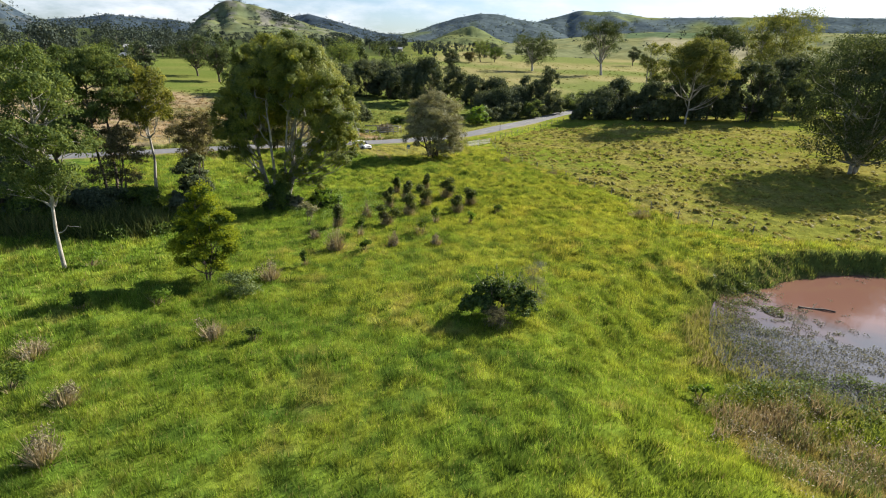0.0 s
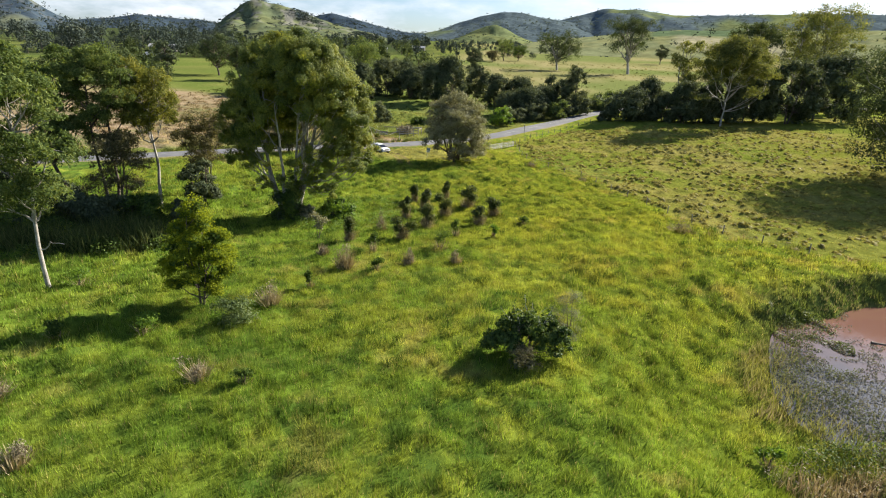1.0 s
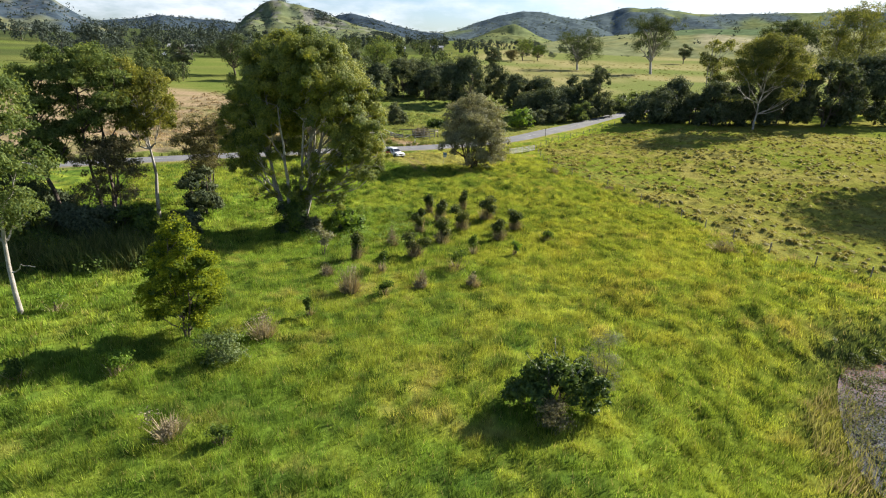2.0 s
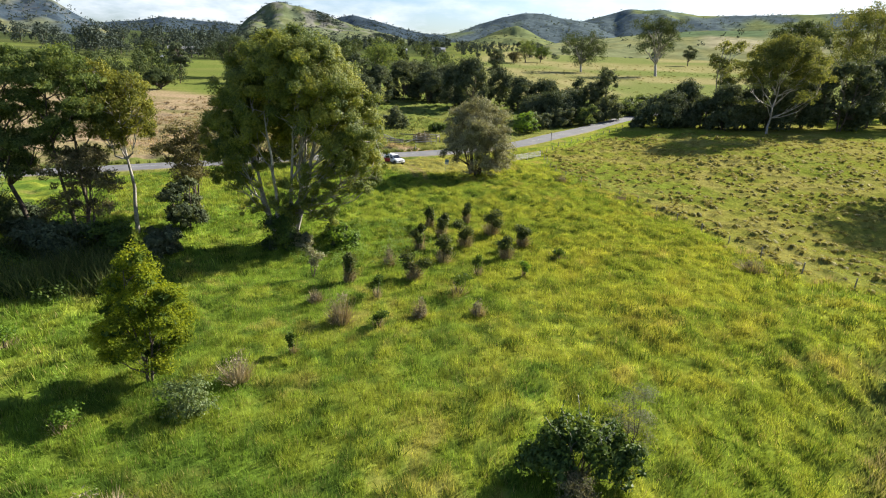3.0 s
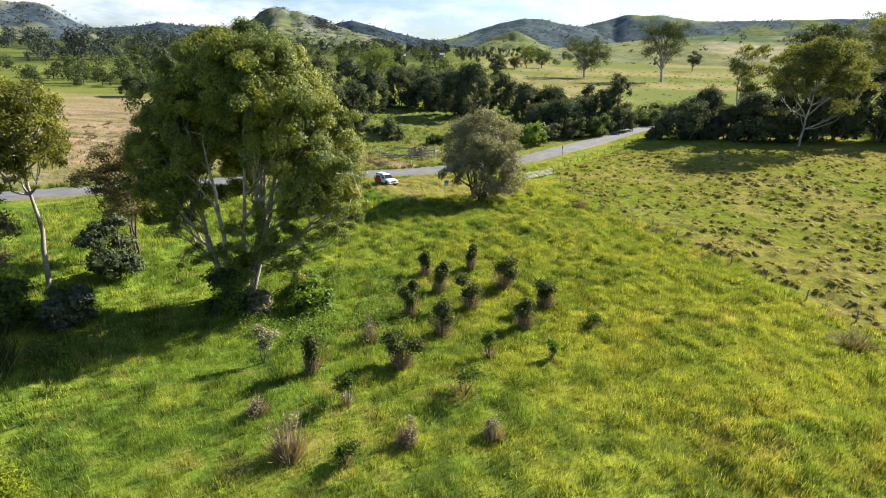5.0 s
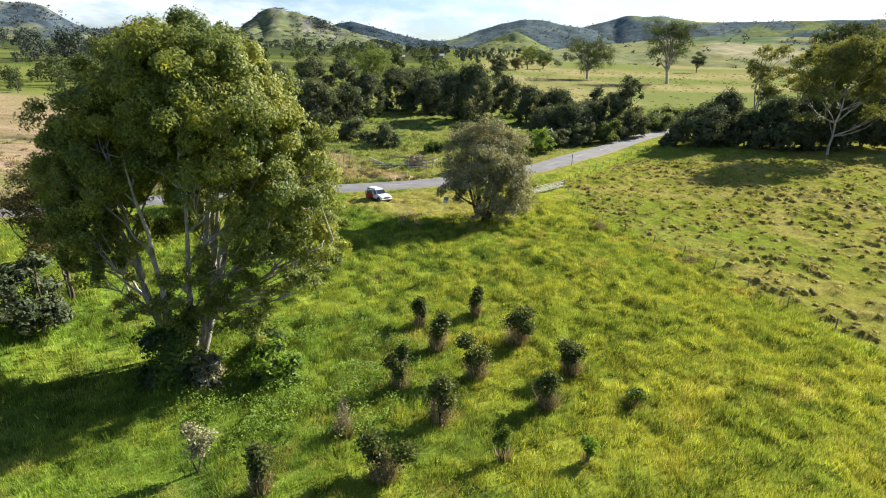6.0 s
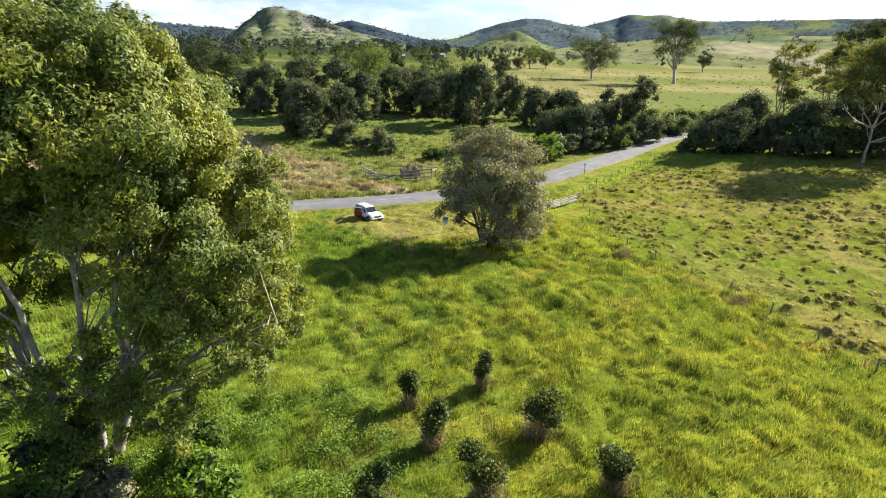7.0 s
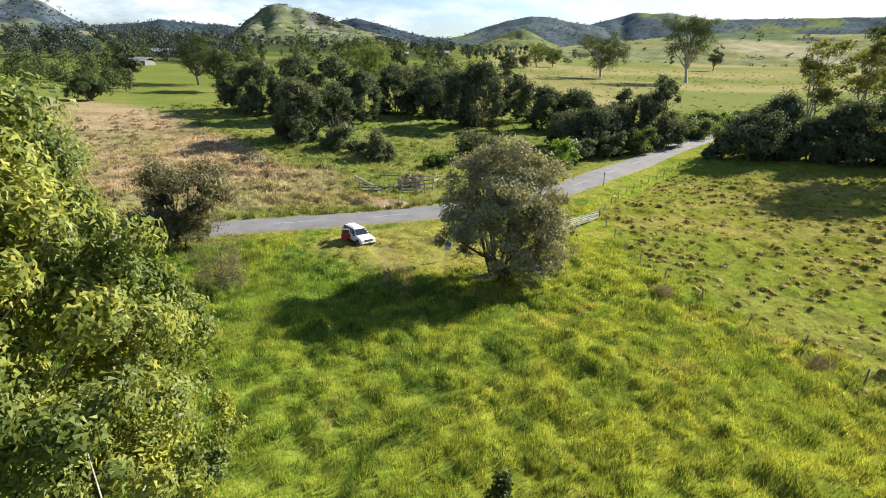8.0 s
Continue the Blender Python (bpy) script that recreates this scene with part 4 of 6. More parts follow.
for x, y, h, hw in ((-75, 233, 16.2, 6.8), (-84, 240, 13.8, 6.5), (-66, 236, 15.5, 6), (-60, 224, 19, 7.2), (-50, 226, 18.6, 6), (-42, 227, 15, 5), (-48, 190, 14.8, 5.6), (-52.5, 195, 13.0, 4.6), (-42.5, 199, 13.2, 5.2), (-36, 247, 16.4, 6.8), (-30, 254, 15, 6.5), (-25, 243, 13.2, 6.8), (-19, 248, 14.5, 6),
                    (-8, 227, 19, 7.6), (-14.5, 231, 16, 5.8), (2.4, 244, 15, 6.2), (9.9, 228, 12.4, 5.2), (19, 201, 10, 5.8), (13.2, 204, 8.8, 4.8), (19, 232, 11.5, 6.2), (30, 217.5, 13.4, 5.4), (36, 209.5, 17, 5.4), (25, 208, 10.5, 5),
                    (50.3, 189, 10, 7.2), (57, 194, 13.6, 5.6), (60.5, 187.0, 9.2, 4.8), (65.5, 184, 12.8, 6), (70.5, 185.5, 11.4, 5.2), (78, 188, 16, 6.2), (86, 190, 15.5, 6.4), (92, 194, 16.5, 6), (99, 188.5, 20, 8.6), (113.5, 199, 21, 7.2), (121, 200, 21.5, 9)):
    n += 1
    dark = n % 3 > 0 or x > 45
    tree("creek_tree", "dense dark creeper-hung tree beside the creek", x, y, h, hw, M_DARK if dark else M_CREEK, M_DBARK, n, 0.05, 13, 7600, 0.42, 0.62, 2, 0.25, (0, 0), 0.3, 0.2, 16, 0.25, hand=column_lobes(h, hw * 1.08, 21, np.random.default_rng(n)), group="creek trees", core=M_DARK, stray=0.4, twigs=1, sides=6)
for x, y, h, hw, m in ((14.5, 190, 5.2, 4.0, M_CREEK), (21, 193.5, 6, 4.2, M_CREEK), (29, 197.2, 6.6, 4, M_GUM), (33.5, 203, 6, 4, M_CREEK), (38.3, 206, 7.5, 4.2, M_CREEK), (47.5, 219, 7.2, 5.6, M_PALE), (55, 229, 6.2, 5, M_PALE), (9.6, 180.7, 6.0, 4.4, M_BRIGHT), (43.3, 191.5, 3.4, 2.6, M_DARK),
                       (-27, 178.2, 6.3, 3.8, M_CREEK), (-33, 181.6, 3.3, 2.7, M_CREEK), (-38.7, 186, 6.2, 4, M_CREEK), (-8, 188, 6.2, 6.0, M_CREEK), (-15, 173, 2.7, 2.4, M_SHRUB), (64, 244, 5.6, 5.5, M_BRIGHT), (72, 249, 6, 6, M_PALE)):
    n += 1
    bush("roadside_shrub", "rounded dense shrub beside the creek and road", x, y, h, hw, m, n, 3200, 0.5, group="creek shrubs")
WIDE = [(0, 0, 22.4, 4.6, 3.0), (4.6, -1.0, 22.0, 4.4, 3.0), (-4.6, 0.6, 20.6, 4.2, 2.8), (8.4, 0.4, 19.2, 3.8, 2.6), (-7.8, -0.6, 17.0, 3.4, 2.2), (1.2, -5.0, 20.0, 4.2, 2.8), (0.4, 5.4, 19.8, 4.2, 2.8), (5.2, 4.2, 18.4, 4.0, 2.6), (-3.6, -4.2, 17.6, 3.6, 2.4),
        (10.2, -2.4, 15.2, 3.2, 2.0), (6.2, -4.6, 16.4, 3.4, 2.2), (2.0, 0.0, 17.0, 4.0, 2.4), (-6.6, 3.2, 14.6, 3.0, 1.8), (9.0, 1.4, 10.6, 2.8, 1.6), (6.4, -2.8, 9.4, 2.2, 1.3), (-7.4, -1.8, 8.6, 2.2, 1.2), (3.2, -3.8, 13.2, 2.6, 1.6), (7.6, 2.6, 15.0, 3.4, 2.6), (-2.4, 2.8, 15.8, 3.4, 2.4), (4.4, -0.6, 14.6, 3.2, 2.2), (-5.4, -2.8, 13.6, 2.8, 1.8)]
tree("gum_tree", "wide pale-limbed gum tree before a dark grove", 74.1, 176.8, 25.8, 12, M_KHAKI, M_BARK, 88, 0.40, 17, 46000, 0.40, 0.5, 1, 0.22, (0, 0), 0.5, 0.22, 32, 0.27, hand=WIDE, stray=0.6)
tree("gum_tree", "thin pale gum tree behind the dark grove", 77.5, 221.5, 28, 6.4, M_KHAKI, M_BARK, 82, 0.30, 15, 9000, 0.5, 0.5, 4, 0.4, (0, 0), 0.5, 0.2, 16, 0.24, stray=0.7)
tree("gum_tree", "thin forked pale gum tree behind the dark grove", 89, 222, 26, 6.8, M_KHAKI, M_BARK, 87, 0.30, 13, 9000, 0.5, 0.5, 3, 0.4, (0, 0), 0.5, 0.2, 16, 0.24, stray=0.7)
tree("gum_tree", "very large olive gum tree above the dark grove", 136.7, 250.1, 39.7, 15.3, M_KHAKI, M_BARK, 83, 0.30, 24, 26000, 0.62, 0.5, 3, 0.7, (0, 0), 0.5, 0.25, 30, 0.2, stray=0.7)
tree("gum_tree", "large spreading olive gum tree above the dark grove", 112.4, 245.5, 33.2, 10.2, M_OLIVE, M_BARK, 89, 0.42, 16, 13000, 0.62, 0.5, 2, 0.6, (0, 0), 0.5, 0.25, 26, 0.2, stray=0.7)
tree("gum_tree", "olive gum tree at the back of the dark grove", 139.8, 231.0, 26.7, 6.9, M_KHAKI, M_BARK, 90, 0.30, 14, 9000, 0.62, 0.5, 2, 0.5, (0, 0), 0.5, 0.25, 26, 0.2, stray=0.7)
tree("gum_tree", "large spreading gum tree in the grazed paddock", 84.0, 114.5, 27.6, 13.5, M_OLIVE, M_BARK, 84, 0.13, 40, 62000, 0.46, 0.5, 3, 0.5, (0, 0), 0.5, 0.14, 34, 0.19, stray=0.6)
tree("gum_tree", "lone spreading gum tree in open pasture", 69.8, 490.3, 32.4, 18.6, M_OLIVE, M_BARK, 85, 0.30, 14, 12000, 0.85, 0.5, 1, 0.7, (0, 0), 0.4, 0.25, 14, 0.28)
tree("gum_tree", "tall lone pale-trunked gum tree in open pasture", 119.3, 457.6, 40.9, 19.2, M_OLIVE, M_BARK, 86, 0.30, 16, 13000, 0.85, 0.5, 1, 0.8, (0, 0), 0.4, 0.25, 14, 0.26)
for x, y, h, hw, m in ((33, 629, 22, 11, M_GUM), (49, 640, 16, 11, M_SHRUB), (20, 600, 11, 8, M_BROWN), (-116, 291, 17, 8.5, M_OLIVE), (-136, 312, 21.5, 11, M_OLIVE), (-149, 283, 17.6, 5.4, M_DARK), (-134, 240, 8.6, 6.5, M_OLIVE), (200, 640, 20, 8, M_DARK), (-54.1, 291.3, 23.5, 10.8, M_GUM), (0.8, 366.7, 18.8, 6.4, M_DARK)):
    n += 1
    tree("paddock_tree", "lone rounded tree standing in far pasture", x, y, h, hw, m, M_DBARK, n, 0.22, 13, 7000, 0.68, 0.5, 1, 0.4, (0, 0), 0.4, 0.25, 14, 0.28, group="paddock trees")


# ---- hills ----


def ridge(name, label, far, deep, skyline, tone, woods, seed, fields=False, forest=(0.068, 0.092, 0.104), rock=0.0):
    """A range of hills: its crest heights by bearing, with spurs and gullies running down before and behind. forest:
    the woods' colour, bluish with distance haze.
    """
    cols, rows_n = 220, 56
    az = np.radians(np.linspace(skyline[0][0], skyline[-1][0], cols))
    crest = np.interp(az, np.radians([s[0] for s in skyline]), [math.tan(radians(s[1])) * far * 0.975 + 20 for s in skyline])
    crest = np.convolve(np.pad(crest, 3, mode="edge"), np.ones(7) / 7, "valid")
    across = np.linspace(-1, 1, rows_n)
    r = far + across * deep
    A, R = np.meshgrid(az, r)
    x, y = VIEW[0] + R * np.sin(A), VIEW[1] + R * np.cos(A)
    fx, fy = x.ravel(), y.ravel()
    prof = np.cos(across * math.pi / 2) ** 1.35
    low = lie(fx, fy).reshape(x.shape) - 6
    spur = np.abs(2 * vnoise(np.degrees(A).ravel() * 9, R.ravel() / deep * 14, 26, seed) - 1).reshape(x.shape)
    fold = np.abs(2 * vnoise(fx, fy, far * 0.035, seed + 4) - 1).reshape(x.shape)
    away = np.minimum(1, 5 * np.maximum(0, np.abs(across) - 0.02))[:, None]
    z = low + np.maximum(crest[None, :] - low, 0) * prof[:, None] * (1 - away * (0.05 if fields else 0.5 if far > 2600 else 1.0) * (0.34 * (1 - spur) + 0.16 * (1 - fold)))
    z += (vnoise(fx, fy, far * 0.012, seed + 1).reshape(x.shape) - 0.5) * far * (0.0012 + 0.002 * rock)
    i = (np.arange(rows_n - 1)[:, None] * cols + np.arange(cols - 1)[None, :]).ravel()
    v = np.stack([fx, fy, z.ravel()], 1)
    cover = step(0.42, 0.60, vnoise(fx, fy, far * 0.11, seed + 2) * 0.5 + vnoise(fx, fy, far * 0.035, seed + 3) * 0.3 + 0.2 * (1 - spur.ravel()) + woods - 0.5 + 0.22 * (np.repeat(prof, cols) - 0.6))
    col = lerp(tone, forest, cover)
    col = lerp(col, np.asarray(tone) * (1.25, 1.12, 0.95), 0.6 * (1 - cover) * step(0.5, 0.7, vnoise(fx, fy, far * 0.02, seed + 5)))
    if rock:     # outcrops of grey stone under the summit
        col = lerp(col, (0.17, 0.165, 0.15), rock * step(0.55, 0.75, vnoise(fx, fy, far * 0.012, seed + 6)) * np.repeat(step(0.45, 0.85, prof), cols))
    if fields:     # a vineyard and a bare stubble field near the crest
        a_, u_ = np.degrees(np.tile(az, rows_n)), np.repeat(across, cols)
        col = lerp(col, (0.075, 0.115, 0.06), 0.85 * step(17, 18, a_) * step(25.5, 24.5, a_) * step(-0.50, -0.46, u_) * step(-0.14, -0.18, u_))
        col = lerp(col, (0.31, 0.28, 0.18), 0.8 * step(19, 21, a_) * step(31, 28, a_) * step(-0.80, -0.72, u_ + 0.02 * (a_ - 24)) * step(-0.50, -0.56, u_ + 0.02 * (a_ - 24)))
    ob = piece(name, v, np.stack([i, i + 1, i + cols + 1, i + cols], 1), M_HILL, None, "", col, True)
    tagged(ob, label, "hill", kind="structure")
    return v, cover, far


def canopy(name, label, v, keep, n, size, mat, rng, each=14):
    """Trees too far off to count, as ragged clumps of leaf."""
    k = rng.choice(np.flatnonzero(keep), n)
    c = v[k] + rng.normal(size=(n, 3)) * (size * 1.3, size * 1.3, 0)
    s = size * rng.uniform(0.5, 1.2, n)
    p = c[:, None] + rng.normal(size=(n, each, 3)) * s[:, None, None] * (0.42, 0.42, 0.22) + np.array([0, 0, 0.25]) * s[:, None, None]
    vv, ff = leaf_quads(p.reshape(-1, 3), size * 0.5, size * 0.4, rng, 0.0, tri=True)
    tagged(piece(name, vv, ff, mat), label, "wood", kind="stuff")


# far leaves paled towards blue-grey: distance haze put into the colour
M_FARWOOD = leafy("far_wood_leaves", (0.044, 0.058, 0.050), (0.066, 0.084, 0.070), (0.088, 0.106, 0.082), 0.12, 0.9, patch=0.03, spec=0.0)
M_BLUEWOOD = leafy("haze_tinted_leaves", (0.070, 0.094, 0.098), (0.080, 0.106, 0.108), (0.092, 0.118, 0.114), 0.3, 0.9, patch=0.03, spec=0.0)
HILLS = [
    ("hill_1", "steep green pasture hill with scattered scrub", 1500, 330, [(-28, 0.3), (-25.3, 1.2), (-24.2, 2.45), (-23.4, 3.1), (-22.4, 3.9), (-21.4, 4.42), (-20.5, 4.55), (-19.8, 4.28), (-18.9, 4.3), (-17.4, 3.78), (-15.3, 3.19), (-13.2, 2.58), (-10.0, 1.89), (-7.8, 1.3), (-4, 0.3)], (0.112, 0.134, 0.070), 0.16, 61, 4600, 4.0, 0.8),
    ("hill_2", "low dark wooded ridge", 2300, 420, [(-40, 0.9), (-37.3, 1.5), (-36.0, 1.75), (-34.4, 2.05), (-32.7, 2.25), (-30.7, 2.62), (-28.7, 2.5), (-25.4, 2.43), (-23, 2.1), (-20, 1.4)], (0.08, 0.11, 0.05), 0.86, 65, 1500, 8, 0.0),
    ("hill_3", "broad hill with scrub and pale clearings", 1300, 340, [(-50, 3.2), (-46, 4.3), (-43.6, 3.95), (-41.6, 3.6), (-40.2, 3.65), (-39.0, 3.5), (-38.2, 2.95), (-37.1, 2.2), (-36.0, 1.8), (-34, 1.0), (-31, 0.4)], (0.145, 0.155, 0.082), 0.44, 69, 800, 5, 0.3),
    ("hill_4", "dark wooded ridge behind the green hill", 2500, 420, [(-19, 2.0), (-16.4, 2.95), (-15, 3.4), (-13.7, 3.6), (-11.9, 3.23), (-10, 2.8), (-7.3, 2.2), (-5.1, 2.05), (-1, 1.2)], (0.09, 0.12, 0.06), 0.80, 73, 1300, 8, 0.0),
    ("hill_5", "wooded blue-green hill", 2700, 480, [(-8, 1.4), (-5.6, 2.0), (-3.4, 2.42), (-1.3, 3.24), (0.8, 3.89), (2.9, 4.34), (4.8, 4.28), (6.6, 3.87), (8.7, 3.6), (10.2, 3.4), (12, 2.8), (14.5, 1.9), (18, 0.9)], (0.12, 0.15, 0.07), 0.74, 77, 1300, 8, 0.0),
    ("hill_6", "smooth pale green foothill", 1900, 260, [(-4, 1.1), (-1.2, 1.87), (0.1, 2.52), (1.3, 3.0), (2.2, 3.18), (3.3, 2.81), (4.4, 2.23), (7, 1.3), (10, 0.5)], (0.125, 0.15, 0.068), 0.12, 81, 260, 6, 0.0),
    ("hill_7", "long wooded range with cleared slopes", 2900, 560, [(-4, 0.6), (0, 1.4), (4, 2.5), (6.2, 3.2), (7.7, 3.6), (8.7, 3.76), (10.4, 4.22), (12.6, 4.88), (13.8, 4.63), (15.0, 4.8), (16.9, 4.51), (18.8, 4.24), (21.4, 4.28), (24.8, 4.31), (28.6, 4.36), (31.1, 4.37), (36, 4.2), (44, 3.8)], (0.135, 0.165, 0.075), 0.66, 85, 1700, 8, 0.0),
    ("hill_8", "gentle farmed slope of pale pasture", 1250, 520, [(4, 1.0), (6.3, 1.6), (11.4, 2.2), (16.2, 2.75), (19.9, 3.0), (24.2, 2.98), (28.9, 3.02), (33, 3.1), (38, 3.0), (46, 2.6)], (0.165, 0.18, 0.09), 0.14, 89, 260, 6, 0.0),
]
for name, label, far, deep, skyline, tone, woods_, seed, clumps_n, clump_size, rock in HILLS:
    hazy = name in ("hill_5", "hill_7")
    # wood colours carry distance haze: bluish everywhere, paler on hill_5 and hill_7
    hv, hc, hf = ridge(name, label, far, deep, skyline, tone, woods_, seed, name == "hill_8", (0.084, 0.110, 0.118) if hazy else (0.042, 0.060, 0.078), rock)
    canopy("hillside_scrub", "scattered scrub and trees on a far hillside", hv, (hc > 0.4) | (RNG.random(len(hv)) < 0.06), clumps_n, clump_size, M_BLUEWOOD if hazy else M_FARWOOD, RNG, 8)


def woods(name, label, n, az0, az1, r0, r1, h0, h1, mat, rng, each=24, gap=0.3, leaf=0.09):
    """A far wood of loose, round-headed trees on short stems."""
    a, r = np.radians(rng.uniform(az0, az1, n)), np.sqrt(rng.uniform(r0 ** 2, r1 ** 2, n))
    x, y = VIEW[0] + r * np.sin(a), VIEW[1] + r * np.cos(a)
    keep = vnoise(x, y, 70, 41) > gap
    x, y = x[keep], y[keep]
    n = len(x)
    z, h = lie(x, y), h0 + (h1 - h0) * rng.random(n) ** 1.6
    wide = h * rng.uniform(0.28, 0.60, n)
    u = rng.normal(size=(n, 13, 3))
    u *= (0.35 + 0.4 * rng.random((n, 13, 1))) / np.linalg.norm(u, axis=2)[:, :, None]
    c = np.stack([x, y, z + h * 0.46], 1)[:, None] + u * np.stack([wide, wide, h * 0.56], 1)[:, None]
    g = rng.normal(size=(n, 13, each, 3))
    g *= rng.random((n, 13, each, 1)) ** 0.4 / np.linalg.norm(g, axis=3)[:, :, :, None]
    p = c[:, :, None] + g * (wide * rng.uniform(0.34, 0.52, n))[:, None, None, None] * (1, 1, 0.8)
    way = g * 0.8 + u[:, :, None] * 0.5
    long = np.repeat(h * leaf, 13 * each)[:, None]
    vv, ff = leaf_quads(p.reshape(-1, 3), long, long * 0.7, rng, 0.2, 0.0, way.reshape(-1, 3), True)
    tagged(piece(name, vv, ff, mat), label, "wood", kind="stuff")
    stems = [tube([(x[k], y[k], z[k] - 0.3), (x[k], y[k], z[k] + h[k] * 0.5)], (h[k] * 0.022, h[k] * 0.012), 5) for k in range(n)]
    tagged(piece("wood_stems", *joined(stems), M_DBARK), "trunks of the " + label, "wood", kind="stuff")


woods("far_wood", "loose wood of dark trees across the valley", 150, -43, -24, 400, 760, 7, 24, M_FARWOOD, RNG, 36, 0.3, 0.075)
woods("far_wood", "loose wood of olive trees across the valley", 92, -26, -4, 300, 760, 7, 23, M_OLIVE, RNG, 36, 0.3, 0.075)
woods("far_wood", "homestead trees across the pasture", 48, -45, -34, 240, 370, 6, 16, M_OLIVE, RNG, 40, 0.25, 0.07)
woods("far_wood", "dark homestead trees beyond the pasture", 56, -35, -23, 350, 480, 6, 16, M_OLIVE, RNG, 32, 0.25, 0.075)
woods("far_wood", "line of trees at the foot of the hills", 120, -6, 8, 620, 1250, 8, 17, M_FARWOOD, RNG, 12, leaf=0.13)
woods("far_wood", "belt of trees under the hills", 250, -46, -4, 740, 1300, 8, 24, M_FARWOOD, RNG, 12, 0.15, 0.13)
woods("far_wood", "scattered trees on the farmed slope", 50, 7, 40, 700, 1250, 7, 15, M_FARWOOD, RNG, 12, leaf=0.13)

# ---- the pond ----
m, nt, b = material("muddy_water")
geo = nt.nodes.new("ShaderNodeNewGeometry")
silt = node(nt, "ShaderNodeTexNoise", Scale=0.16, Detail=4.0)
link(nt, geo.outputs["Position"], silt.inputs["Vector"])
across = nt.nodes.new("ShaderNodeVectorMath")
across.operation = "DOT_PRODUCT"
across.inputs[1].default_value = (0.06, 0.15, 0.0)
link(nt, geo.outputs["Position"], across.inputs[0])
murk = nt.nodes.new("ShaderNodeMath")
murk.operation = "MULTIPLY_ADD"
link(nt, silt.outputs[0], murk.inputs[0])
murk.inputs[1].default_value = 2.4
link(nt, across.outputs["Value"], murk.inputs[2])
fade = node(nt, "ShaderNodeMapRange")
for key, value in (("From Min", 9.8), ("From Max", 11.0)):
    fade.inputs[key].default_value = value
link(nt, murk.outputs[0], fade.inputs["Value"])
# grey towards the near left: weed film, plus sky reflection put into the colour
link(nt, ramp(nt, [(0.0, (0.062, 0.058, 0.060)), (1.0, (0.160, 0.084, 0.062))], fade.outputs[0]), b.inputs["Base Color"])
b.inputs["Roughness"].default_value, b.inputs["Specular IOR Level"].default_value = 0.05, 0.38
waves = node(nt, "ShaderNodeTexNoise", Scale=3.0, Detail=3.0)
link(nt, geo.outputs["Position"], waves.inputs["Vector"])
k = node(nt, "ShaderNodeBump", Strength=0.10, Distance=0.02)
link(nt, waves.outputs[0], k.inputs["Height"])
link(nt, k.outputs[0], b.inputs["Normal"])
M_WATER = m
ang = np.linspace(0, 2 * math.pi, 96, endpoint=False)
size = 1.1 / (np.abs(np.cos(ang)) ** 3 + np.abs(np.sin(ang)) ** 3) ** (1 / 3)
ry = np.sin(ang) * size * np.where(np.sin(ang) > 0, POND[3], POND[4])
rim = np.stack([POND[0] + np.cos(ang) * size * POND[2] + 0.45 * ry, POND[1] + ry, np.full(96, WATER)], 1)
mid = np.array([[POND[0], POND[1], WATER]])
i = np.arange(96)
tagged(piece("water", np.concatenate([rim, mid]), np.stack([i, (i + 1) % 96, np.full(96, 96)], 1), M_WATER), "still muddy red-brown pond water reflecting sky", "pond", kind="structure")

x, y = RNG.uniform(22, 60, 60000), RNG.uniform(30, 60, 60000)
near = step(0.42, 0.62, 0.5 * vnoise(x, y, 3.5, 51) + 0.5 * vnoise(x, y, 0.8, 52) + 0.55 * step(50, 40, y + 0.45 * (x - 30)) + 0.3 * step(34, 27, x) - 0.22)
ok = (pond_d(x, y) < 1.04) & (near > RNG.random(60000))
x, y = x[ok][:15000], y[ok][:15000]
p = np.stack([x, y, WATER + RNG.uniform(0.01, 0.16, len(x))], 1)
v, f = leaf_quads(p, 0.15, 0.10, RNG, 0.0)
v[:, 2] = np.maximum(WATER + 0.004, v[:, 2])
tagged(piece("pond_weed", v, f, M_WEED), "grey-brown weed floating on the shallow pond", "weed", kind="stuff")

n = 60000
x, y = RNG.uniform(18, 66, n), RNG.uniform(26, 66, n)
d = pond_d(x, y)
ok = (d > 0.96) & (d < 1.16) & (RNG.random(n) < 0.6)
x, y, d = x[ok], y[ok], d[ok]
col = lerp(lerp((0.22, 0.18, 0.11), (0.17, 0.19, 0.05), vnoise(x, y, 3.0, 53)), (0.055, 0.085, 0.03), 0.85 * step(48, 54, y) * step(0.15, 0.4, vnoise(x, y, 4.0, 54)))
blades(x, y, land(x, y), RNG.uniform(0.4, 1.1, len(x)) * (1 - 0.5 * step(48, 53, y)), np.full(len(x), 0.09), RNG.uniform(0.1, 0.6, len(x)), col, RNG, "pond_rushes", "brown and green rushes round the pond")


n = 42000
x, y = RNG.uniform(22, 44, n), RNG.uniform(32, 60, n)
d = pond_d(x, y)
ok = (d > 0.80) & (d < 1.06) & (vnoise(x, y, 1.5, 56) * 0.6 + vnoise(x, y, 4.0, 57) * 0.4 > 0.36 + 0.9 * np.abs(d - 0.96)) & ((x < 33) | (y < 40))
x, y = x[ok], y[ok]
p = np.stack([x, y, np.maximum(WATER, lie(x, y)) + RNG.random(len(x)) ** 1.5 * (0.15 + 0.6 * vnoise(x, y, 1.5, 56))], 1)
v, f = leaf_quads(p, 0.16, 0.07, RNG, 0.0)
tagged(piece("margin_weed", v, f, M_CREEK), "grey-green weeds standing in the muddy pond margin", "weed", kind="stuff")


